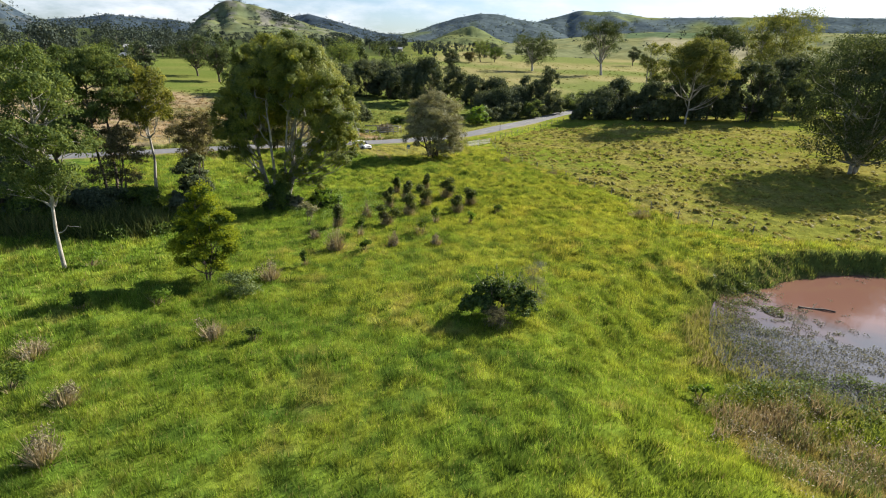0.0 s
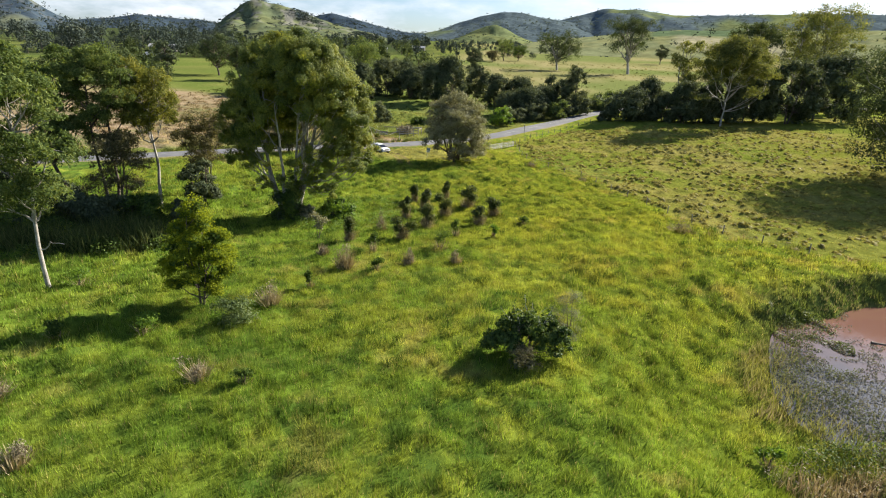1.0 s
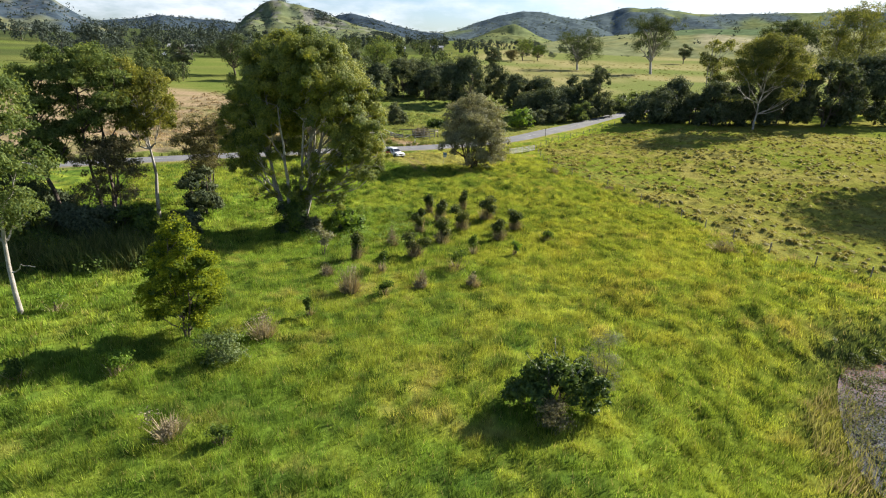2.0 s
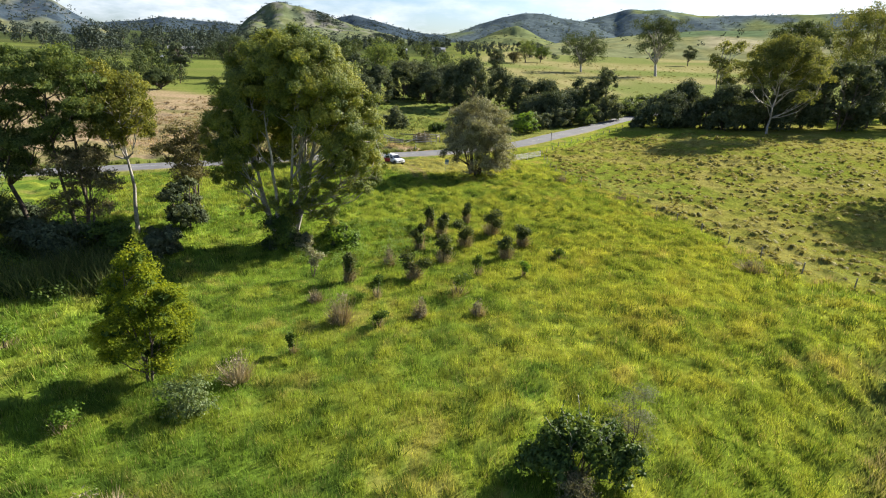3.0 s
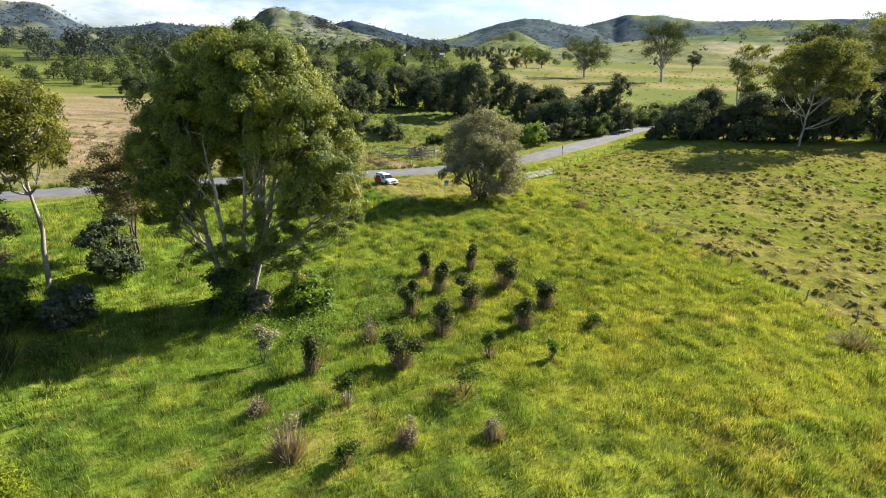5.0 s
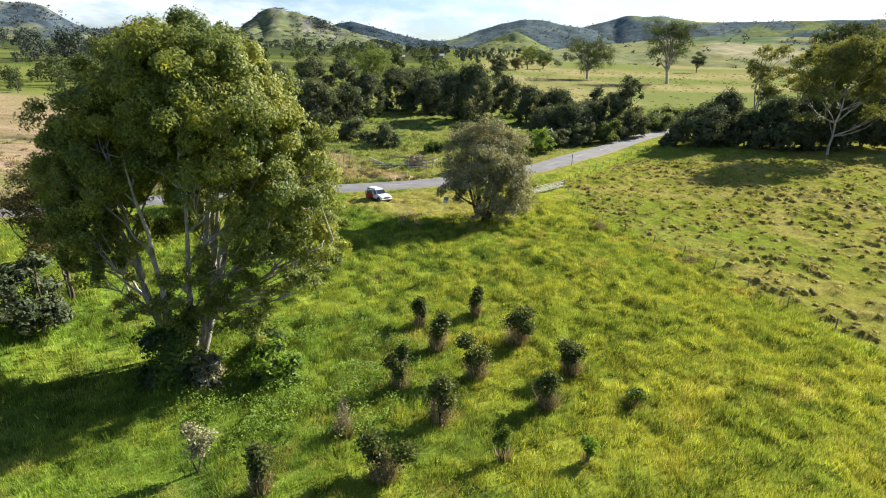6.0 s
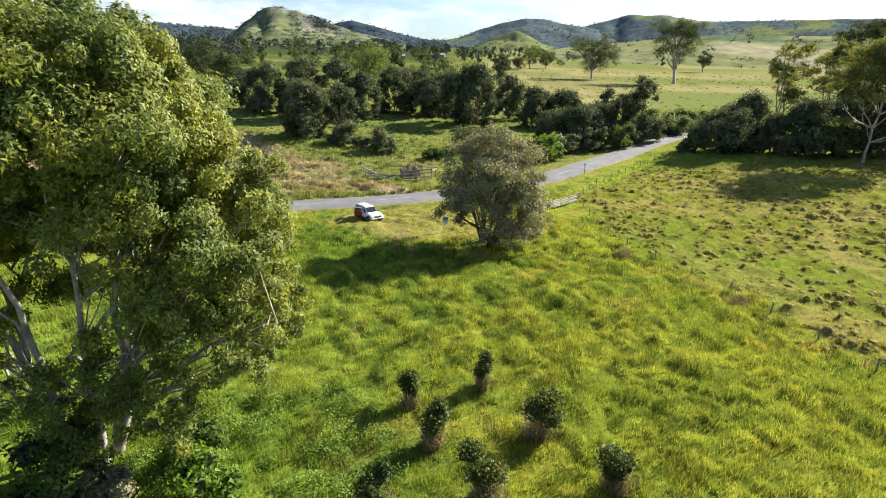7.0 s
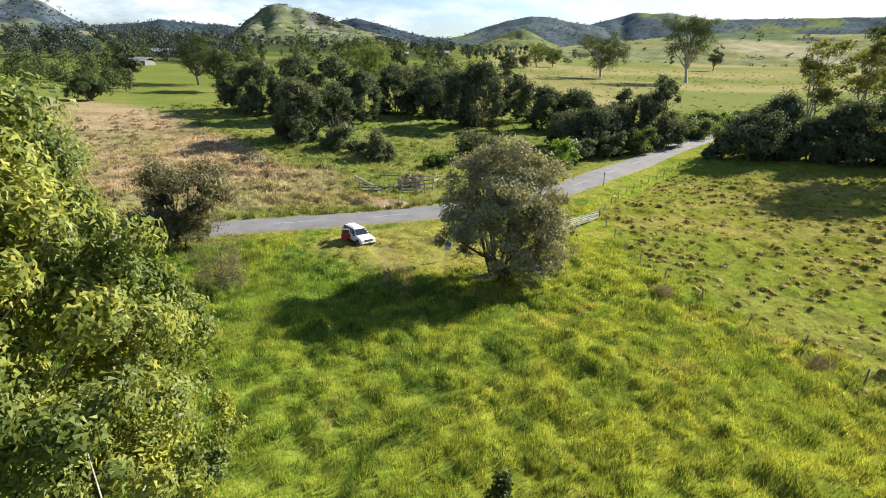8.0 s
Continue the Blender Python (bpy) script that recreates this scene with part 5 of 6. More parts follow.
def scatter_leaves(name, label, category, mat, n, cx, cy, rx, ry, h, leaf, rng, clump=1.6, seed=60):
    """Loose low growth over a patch of ground."""
    a, q = rng.random(n) * 6.2832, np.sqrt(rng.random(n))
    x, y = cx + np.cos(a) * q * rx, cy + np.sin(a) * q * ry
    g = vnoise(x, y, clump, seed)
    ok = g * (1.15 - 0.5 * q) > 0.36
    x, y, g = x[ok], y[ok], g[ok]
    p = np.stack([x, y, land(x, y) + h * g * rng.random(len(x)) ** 0.6 * 1.2], 1)
    v, f = leaf_quads(p, leaf, leaf * 0.5, rng, 0.0, 0.0, np.tile((0.35, 0.2, 0.8), (len(p), 1)))
    tagged(piece(name, v, f, mat), label, category, kind="stuff")


n = 30000
x, y = RNG.uniform(9, 31, n), RNG.uniform(18, 40, n)
d = np.hypot((x - 23.0) / 6.5, (y - 27.5) / 8.0)
g = vnoise(x, y, 1.7, 61)
ok = (g * 0.5 + vnoise(x, y, 3.2, 60) * 0.5 > 0.36 + 0.34 * d ** 2) & (pond_d(x, y) > 1.0)
x, y, g = x[ok], y[ok], g[ok]
col = lerp((0.29, 0.225, 0.14), (0.10, 0.14, 0.04), step(0.25, 0.75, RNG.random(len(x)) * 0.5 + 0.5 * vnoise(x, y, 1.6, 59)))
blades(x, y, land(x, y), (0.5 + 1.0 * g) * RNG.uniform(0.5, 1.1, len(x)), np.full(len(x), 0.07), RNG.uniform(0.1, 0.7, len(x)), col, RNG, "dead_stalks", "rank brown stalks beside the pond")
scatter_leaves("dead_weeds", "brown seed heads on dead weeds beside the pond", "weed", M_DEAD, 6000, 22, 28, 6, 7, 1.4, 0.15, RNG, 1.7, 61)
scatter_leaves("dead_weeds", "grey-green rank weeds at the pond edge", "weed", M_SHRUB, 9000, 28.5, 34, 8, 4.0, 1.1, 0.17, RNG, 1.5, 62)
scatter_leaves("dead_weeds", "dark green weeds on the muddy pond margin", "weed", M_SAPLING, 9000, 31, 52, 3.0, 4.6, 0.7, 0.17, RNG, 1.2, 63)
scatter_leaves("creeper", "bright green broad-leaved creeper below the gum", "creeper", M_BRIGHT, 17000, -14.5, 77, 8, 9, 0.9, 0.165, RNG, 1.4, 64)
scatter_leaves("creeper", "dark green creeper among the gully trees", "creeper", M_SHRUB, 17000, -43, 64, 13, 9, 1.6, 0.30, RNG, 2.2, 65)

n = 9000
x, y = RNG.uniform(-56, -32, n), RNG.uniform(55, 70, n)
ok = (np.hypot((x + 43) / 11, (y - 61.5) / 5) < 1) & (vnoise(x, y, 2.0, 66) > 0.3)
x, y = x[ok], y[ok]
blades(x, y, land(x, y), RNG.uniform(1.4, 3.0, len(x)), np.full(len(x), 0.12), RNG.uniform(0.1, 0.8, len(x)), lerp((0.04, 0.07, 0.02), (0.15, 0.17, 0.06), RNG.random(len(x))), RNG, "reeds", "tall dark green reeds below the gums")

# dead wood lying in the pond
log = empty("pond_log", pose(37.5, 50.6, WATER), "dark wet branch lying in the pond", "log")
(v, f), _ = limb((-1.6, 0.4, 0.02), (1.5, -0.5, 0.06), 0.16, 0.07, RNG, 0.05, 8)
piece("stem", v, f, M_DBARK, log, smooth=True)
(v, f), _ = limb((-0.4, 0.1, 0.05), (0.5, 0.9, 0.35), 0.08, 0.03, RNG, 0.15, 6)
piece("twig", v, f, M_DBARK, log, smooth=True)


# ---- small growth in the meadow ----
def straw(m, h, hw, rng, wide=0.06):
    a, q = rng.random(m) * 6.2832, np.sqrt(rng.random(m))
    x, y = np.cos(a) * q * hw * 0.75, np.sin(a) * q * hw * 0.75
    high = h * (1.1 - 0.5 * q) * rng.uniform(0.2, 1.15, m) ** 1.3
    s = rng.random(m) * 6.2832
    lean = rng.uniform(-0.3, 1.5, m) * hw
    v = np.stack([np.stack([x - np.cos(s) * wide, y - np.sin(s) * wide, np.full(m, -0.1)], 1), np.stack([x + np.cos(s) * wide, y + np.sin(s) * wide, np.full(m, -0.1)], 1),
                  np.stack([x + np.cos(a) * lean, y + np.sin(a) * lean, high], 1)], 1)
    return v.reshape(-1, 3), np.arange(3 * m).reshape(m, 3)


def sapling(x, y, h, hw, seed, leaves, label, count=3000, dry=260, group="planted saplings", leaf=0.18):
    """A planted sapling: stems, a leafy head in two or three tiers and a skirt of dry grass."""
    rng = np.random.default_rng(seed)
    hw = hw * 1.12
    top = empty("sapling", pose(x, y, float(land(np.array([x]), np.array([y]))[0]) - 0.05), label, "sapling", group)
    stems, cloud = [], []
    m = count // 3
    for k in range(3):
        high = h * (0.50, 0.70, 0.84)[k]
        c = np.array([rng.normal() * hw * 0.30, rng.normal() * hw * 0.30, high])
        (v, f), _ = limb((rng.normal() * 0.05, rng.normal() * 0.05, -0.1), c, 0.05, 0.02, rng, 0.1, 6, 5)
        stems.append((v, f))
        g = rng.normal(size=(m, 3))
        g *= rng.random((m, 1)) ** 0.42 / np.linalg.norm(g, axis=1)[:, None] * (0.8 + 0.35 * np.sin(g[:, :1] * 3.0 + k) * np.cos(g[:, 1:2] * 2.6))
        wide = hw * (0.66, 0.88, 0.74)[k] * rng.uniform(0.85, 1.15)
        cloud.append(c + g * (wide, wide, h * 0.19))
    piece("stem", *joined(stems), M_DBARK, top, smooth=True)
    piece("foliage", *leaf_quads(np.concatenate(cloud), leaf, leaf * 0.6, rng, 0.1, 0.2), leaves, top)
    if dry > 100:
        g = rng.normal(size=(700, 3)) * (hw * 0.32, hw * 0.32, h * 0.15) + (hw * 0.1, 0, h * 0.32)
        piece("dead_foliage", *leaf_quads(g[g[:, 2] > 0.05], 0.17, 0.07, rng, 0.5), M_TAWNY, top, "dead brown leaves below the head")
    if dry:
        piece("dry_skirt", *straw(dry, h * 0.75, hw * 0.6, rng, 0.04), M_STRAW, top, "pale dry grass round the stem")
    return top


def dry_clump(x, y, h, hw, seed, label="clump of pale dry grass in green meadow"):
    rng = np.random.default_rng(seed)
    top = empty("dry_clump", pose(x, y, float(land(np.array([x]), np.array([y]))[0]) - 0.05), label, "dry plant", "dry clumps")
    piece("dry_tuft", *straw(300, h, hw, rng, 0.04), M_STRAW, top)
    heart = rng.normal(size=(5, 3)) * (hw * 0.5, hw * 0.5, h * 0.2) + (0, 0, h * 0.5)
    g = rng.normal(size=(5, 100, 3)) * (hw * 0.3, hw * 0.3, h * 0.16) * rng.uniform(0.6, 1.3, (5, 1, 1))
    p = (heart[:, None] + g).reshape(-1, 3)
    piece("dead_foliage", *leaf_quads(p[p[:, 2] > 0.05], 0.19, 0.05, rng, 0.2), M_DEAD, top)
    return top


k = 300
for x, y, h, hw in ((-7.8, 75.6, 3.0, 0.75), (-5.8, 81.3, 2.9, 0.85), (-3.1, 87.3, 2.6, 0.6), (-2.7, 77.4, 3.1, 0.95), (0.2, 82.7, 3.3, 1.15), (3.8, 78.7, 2.5, 0.95), (1.8, 74.6, 2.5, 0.95), (-4.8, 72.4, 3.1, 1.0), (-7.2, 67.1, 2.7, 1.0), (-13.1, 65.4, 3.0, 0.75), (-7.6, 84.5, 2.7, 0.7)):
    k += 1
    sapling(x, y, h, hw, k, M_SAPLING, "planted sapling with dark leaves above dry grass")
for x, y, h, hw in ((-17, 66.7, 3.2, 0.8),):
    k += 1
    sapling(x, y, h, hw, k, M_GREY, "slim grey-green sapling in the meadow", 900, 0)
for x, y, h, hw in ((-2.7, 64.1, 2.3, 1.2), (-1.0, 69.5, 2.2, 0.6), (3.5, 69.7, 1.6, 0.5), (-9.7, 61.9, 2.4, 0.55), (-13.8, 52, 1.8, 0.45), (-23.8, 42.2, 1.6, 1.1), (-29.3, 40.6, 1.5, 0.8), (-26.2, 29.0, 1.5, 0.9), (-34.0, 50, 1.7, 1.2), (7.5, 75.7, 1.3, 0.9), (-13.6, 36, 1.1, 0.6), (18.8, 34.1, 1.4, 0.6), (-8.6, 56.9, 1.4, 0.7)):
    k += 1
    sapling(x, y, h, hw, k, M_BRIGHT if k % 3 == 0 else M_SHRUB, "small leafy sapling standing in long grass", 600, 60)
for x, y, h, hw in ((-10.2, 70.5, 1.9, 0.5), (-11.7, 57.1, 2.7, 0.85), (-14.8, 60.4, 1.2, 0.5), (-5.6, 58.8, 1.7, 0.5), (-0.8, 60, 1.2, 0.5), (-16.1, 48, 1.9, 0.8), (-27.7, 32.9, 1.6, 0.8), (-19.8, 22.7, 1.8, 0.7), (-16.7, 36.3, 1.4, 0.7), (27.4, 74.5, 1.3, 1.1), (12.6, 117, 1.2, 0.9), (20.5, 105, 1.1, 0.9), (-21.9, 27.5, 1.4, 0.6)):
    k += 1
    dry_clump(x, y, h, hw, k)
BROAD = [(-1.8, -0.3, 1.4, 1.2, 0.9), (-0.8, 0.3, 2.5, 1.2, 0.9), (0.2, 0.0, 2.7, 1.1, 0.8), (-1.2, -0.9, 1.5, 1.0, 0.8), (2.2, -0.2, 2.0, 1.0, 0.9), (1.6, 0.6, 2.3, 1.0, 0.8), (2.6, 0.3, 1.2, 0.8, 0.7), (0.9, -0.3, 1.6, 0.9, 0.7), (-2.4, 0.4, 0.9, 0.8, 0.6), (0.2, 1.0, 1.5, 1.1, 0.8), (2.0, -0.8, 0.9, 0.7, 0.5), (-0.4, -0.2, 3.4, 0.5, 0.5)]
broad = tree("broadleaf_bush", "dark glossy broad-leaved bush alone in the meadow", 4.7, 41.4, 4.0, 3.0, M_GLOSSY, M_DBARK, 351, count=9000, leaf=0.27, aspect=0.5, stems=5, girth=0.12, droop=0.5, fork=0.1, clumps=22, tight=0.26, hand=BROAD, category="shrub", stray=0.7, twigs=2, sides=5)
tips = []
for i in range(9):
    a = RNG.uniform(0, 6.28)
    foot_, head_ = np.array([math.cos(a) * 1.0, math.sin(a) * 0.6, 2.4]), np.array([math.cos(a) * RNG.uniform(1.2, 2.2), math.sin(a) * 1.2, RNG.uniform(3.4, 4.5)])
    (v, f), q = limb(foot_, head_, 0.03, 0.012, RNG, 0.15, 6, 5, 0.1)
    piece("shoot", v, f, M_BARK, broad, "pale bare shoot above the leaves", smooth=True)
    tips.append(np.repeat(q[2:], 5, axis=0) + RNG.normal(size=(20, 3)) * 0.09)
piece("shoot_leaves", *leaf_quads(np.concatenate(tips), 0.22, 0.10, RNG, 0.3), M_GLOSSY, broad)
bush("dead_bush", "dark stump of dead stalks under a green bush", 4.5, 39.7, 2.0, 1.25, M_TAWNY, 352, 3600, 0.14, dense=False, lobes=9, aspect=0.3)
bush("twiggy_bush", "thin silvery twiggy bush with few leaves", 8.0, 44.2, 4.4, 1.5, M_SILVER, 353, 5200, 0.10, lobes=9, aspect=0.35, clumps=18, twigs=7, dense=False, tight=0.42)
bush("pale_bush", "low pale green bush in the meadow", -17.4, 44.6, 2.2, 1.7, M_PALE, 354, 3600, 0.16, dense=False, lobes=10)
bush("gum_base_bush", "dark bush round the foot of the great gum", -23.6, 76.0, 4.0, 3.0, M_SHRUB, 355, 5200, 0.26)
bush("gum_base_bush", "grey-green bush at the foot of the great gum", -20.9, 75.4, 3.0, 1.6, M_GREY, 356, 2400, 0.22)
bush("green_bush", "low bright green bush below the great gum", -16.4, 76.2, 2.9, 2.1, M_BRIGHT, 357, 3600, 0.26)
bush("dark_bush", "low dark bush in creeper by the gum", -18.6, 79.5, 2.2, 1.6, M_SHRUB, 358, 2400, 0.26)


# ---- fences, signs, stockyard ----
def at_ground(x, y, rz=0.0, lift=0.0):
    return pose(x, y, float(land(np.array([x]), np.array([y]))[0]) + lift, 0, 0, rz)


def post_part(parent, x, y, z0, z1, r=0.075, mat=None, lean=(0, 0)):
    bm = bmesh.new()
    rod(bm, (x, y, z0), (x + lean[0], y + lean[1], z1), r, r * 0.9, 7)
    return part("post", bm, mat or M_TIMBER, parent)


def rail_part(parent, a, b, mat=None, size=(0.05, 0.13)):
    bm = bmesh.new()
    a, b = Vector(a), Vector(b)
    box(bm, (a + b) / 2, ((b - a).length, *size), (b - a).to_track_quat("X", "Z").to_matrix().to_4x4(), 0.008)
    return part("rail", bm, mat or M_TIMBER, parent)


ax, ay, bx, by = 4.9, 136.2, 11.0, 143.6
zf = smooth_lie(8, 140)
fence = empty("timber_fence", pose(ax, ay, zf), "weathered white timber rail fence by the road", "fence")
dx, dy = bx - ax, by - ay
for i in range(5):
    post_part(fence, dx * i / 4, dy * i / 4, -0.4, 1.5 + 0.04 * (i % 2), 0.08 if i < 4 else 0.13, M_TIMBER if i < 4 else M_OLDTIMBER)
for i in range(4):
    for j in range(5):
        s0, s1 = (i + 0.02) / 4, (i + 0.98) / 4
        sag = 0.03 * RNG.normal()
        rail_part(fence, (dx * s0 + 0.1, dy * s0 - 0.08, 0.32 + 0.25 * j + sag), (dx * s1 + 0.1, dy * s1 - 0.08, 0.32 + 0.25 * j + 0.03 * RNG.normal()))


def wire_fence(label, pts, gap, h=1.15, mat=None):
    q, _ = along(pts, gap)
    x0, y0 = q[0]
    z = land(q[:, 0], q[:, 1])
    fence = empty("wire_fence", pose(x0, y0, z[0]), label, "fence", "wire fences")
    for (x, y), zz in zip(q, z):
        post_part(fence, x - x0, y - y0, zz - z[0] - 0.3, zz - z[0] + h * RNG.uniform(0.9, 1.15), 0.07, M_OLDTIMBER, (RNG.normal() * 0.06, RNG.normal() * 0.06))
    for j in (0.45, 0.95):
        v, f = tube(np.stack([q[:, 0] - x0, q[:, 1] - y0, z - z[0] + h * j], 1), np.full(len(q), 0.006), 4)
        piece("wire", v, f, M_OLDTIMBER, fence)


wire_fence("old wire fence with thin posts along the paddock", FENCE[:-1], 5.0)
wire_fence("old wire fence along the dry pasture", [(-70, 186), (-52, 174), (-40, 163), (-29, 154)], 3.4)
wire_fence("old wire fence beside the far verge", [(-62, 124), (-45, 136), (-33.5, 146), (-27, 149.5)], 5.5)
wire_fence("post and wire fence beside the road", [(11.5, 145), (14, 152), (22, 166), (33, 182), (41, 192)], 4.0)

yard = empty("stockyard", pose(-20.5, 154.5, smooth_lie(-20.5, 154.5)), "tumbledown timber stockyard of old posts and rails", "stockyard")
for x, y, h in ((1.2, -1.2, 1.9), (3.0, -0.6, 2.1), (4.9, 0.3, 2.0), (5.4, 2.2, 1.9), (3.4, 2.8, 1.8), (1.0, 2.4, 1.9), (0.6, 0.6, 1.6), (2.2, 3.4, 2.2), (-5.4, 1.6, 1.4), (-4.2, -0.6, 1.2), (-1.0, -1.9, 1.3), (-2.6, -2.2, 1.2), (4.2, -1.4, 1.8)):
    post_part(yard, x * 1.3 + 0.5, y * 1.5, -0.3, h * 1.1, 0.11, M_OLDTIMBER, (RNG.normal() * 0.1, RNG.normal() * 0.1))
for a, b in (((1.2, -1.3, 1.0), (4.9, 0.2, 1.2)), ((1.2, -1.3, 1.5), (4.9, 0.2, 1.75)), ((1.2, -1.3, 0.5), (4.9, 0.2, 0.6)), ((0.6, 0.6, 1.4), (3.4, 2.8, 1.6)), ((1.0, 2.4, 1.7), (5.4, 2.2, 1.6)), ((4.9, 0.3, 1.5), (5.4, 2.2, 1.4)),
             ((-5.4, 1.6, 1.35), (-1.0, -1.9, 0.5)), ((-5.2, 1.2, 0.8), (-1.6, -1.7, 0.25)), ((-4.2, -0.6, 0.9), (-1.0, -1.9, 1.0)), ((-3.6, -2.1, 0.35), (-0.9, -1.8, 0.45)), ((-3.6, -2.1, 0.75), (-0.9, -1.8, 0.85)), ((-1.0, -1.9, 0.9), (1.2, -1.2, 0.9)), ((-2.4, 2.0, 1.5), (1.0, 2.4, 1.5)), ((-0.8, -1.0, 0.15), (1.8, 1.4, 1.2))):
    a, b = [(q[0] * 1.3 + 0.5, q[1] * 1.5, q[2] * 1.1) for q in (a, b)]
    rail_part(yard, a, b, M_TIMBER if RNG.random() < 0.6 else M_OLDTIMBER, (0.08, 0.19))
bush("brush_heap", "heap of grey dead brush inside the old stockyard", -17.2, 156.0, 2.2, 2.4, M_DEAD, 371, 2600, 0.3, dense=False, lobes=11)

bush("brush_heap", "long heap of grey dead brush in the dry pasture", -51.5, 171, 1.3, 3.2, M_DEAD, 372, 2200, 0.4, dense=False, lobes=9)
bush("brush_heap", "low heap of dead brush in the dry pasture", -46, 166, 1.1, 2.6, M_DEAD, 373, 1800, 0.4, dense=False, lobes=9)

M_WHITE = plain("white_enamel", (0.78, 0.78, 0.77), 0.4)
M_BLUE = plain("blue_enamel", (0.10, 0.22, 0.45), 0.4)
M_STEEL = plain("galvanised_steel", (0.42, 0.43, 0.44), 0.45, 0.7)
M_RED = plain("red_enamel", (0.36, 0.022, 0.03), 0.35)
sign = empty("notice_sign", at_ground(-8.8, 123.2, 8) @ pose(0, 0, 0, 0, 9, 0), "small white and blue notice on a steel post", "sign")
bm = bmesh.new()
rod(bm, (0, 0, -0.3), (0.05, 0, 2.0), 0.035)
part("post", bm, M_STEEL, sign)
bm = bmesh.new()
box(bm, (0.05, -0.05, 1.75), (0.72, 0.03, 0.95), None, 0.008)
panel = part("panel", bm, M_WHITE, sign)
bm = bmesh.new()
box(bm, (0.05, -0.071, 1.92), (0.66, 0.008, 0.50))
part("printed_field", bm, M_BLUE, panel, "blue printed field")
for z in (1.56, 1.47, 1.38):
    bm = bmesh.new()
    box(bm, (0.05, -0.071, z), (0.5, 0.008, 0.04))
    part("text_bar", bm, M_BLUE, panel)

rs = empty("road_sign", at_ground(15.3, 163.6, 60), "grey road sign on a dark post at the verge", "sign")
bm = bmesh.new()
rod(bm, (0, 0, -0.3), (0, 0, 2.4), 0.06)
part("post", bm, M_OLDTIMBER, rs)
bm = bmesh.new()
box(bm, (0, 0.07, 2.15), (0.5, 0.02, 0.5), None, 0.006)
part("panel", bm, M_STEEL, rs)
for i, (x, y) in enumerate(((-33.6, 146.6), (-27.2, 149.0), (-17.5, 146.0))):
    mp = empty("marker_post", at_ground(x, y), "white-painted marker post at the roadside", "post", "marker posts")
    bm = bmesh.new()
    box(bm, (0, 0, 0.5), (0.14, 0.05, 1.3), None, 0.02)
    part("shaft", bm, M_WHITE, mp)
    bm = bmesh.new()
    box(bm, (0, -0.032, 0.95), (0.08, 0.012, 0.12))
    part("reflector", bm, M_RED, mp)


# ---- the parked car ----
M_GLASS = plain("dark_car_glass", (0.018, 0.022, 0.028), 0.06, 0.0, 0.8)
M_TYRE = plain("tyre_rubber", (0.02, 0.02, 0.02), 0.85)
M_CHROME = plain("chrome_trim", (0.55, 0.55, 0.56), 0.2, 0.9)
M_CARWHITE = plain("white_car_paint", (0.80, 0.80, 0.80), 0.22, 0.0, 0.6)
M_LAMP = plain("lamp_glass", (0.55, 0.57, 0.60), 0.1, 0.0, 0.8)
M_BLACK = plain("black_trim", (0.025, 0.025, 0.027), 0.6)


def prism(bm, profile, w0, w1=None, low=None, high=None, bevel=0.0):
    """A side profile of (x, z) drawn across the width, narrower towards the top where w1 is given."""
    def half(z):
        return w0 if w1 is None else w0 + (w1 - w0) * (z - low) / (high - low)
    a = [bm.verts.new((x, -half(z), z)) for x, z in profile]
    b = [bm.verts.new((x, half(z), z)) for x, z in profile]
    n = len(profile)
    faces = [bm.faces.new(a), bm.faces.new(b[::-1])]
    for i in range(n):
        faces.append(bm.faces.new((a[i], b[i], b[(i + 1) % n], a[(i + 1) % n])))
    bmesh.ops.recalc_face_normals(bm, faces=bm.faces)
    if bevel:
        bmesh.ops.bevel(bm, geom=list(bm.edges), offset=bevel, segments=3, affect="EDGES", profile=0.6)


def quad_plate(bm, pts, thick):
    """A thin plate through four corners."""
    p = [Vector(q) for q in pts]
    nrm = (p[1] - p[0]).cross(p[3] - p[0]).normalized() * thick
    a, b = [bm.verts.new(q) for q in p], [bm.verts.new(q + nrm) for q in p]
    bm.faces.new(a[::-1]), bm.faces.new(b)
    for i in range(4):
        bm.faces.new((a[i], a[(i + 1) % 4], b[(i + 1) % 4], b[i]))


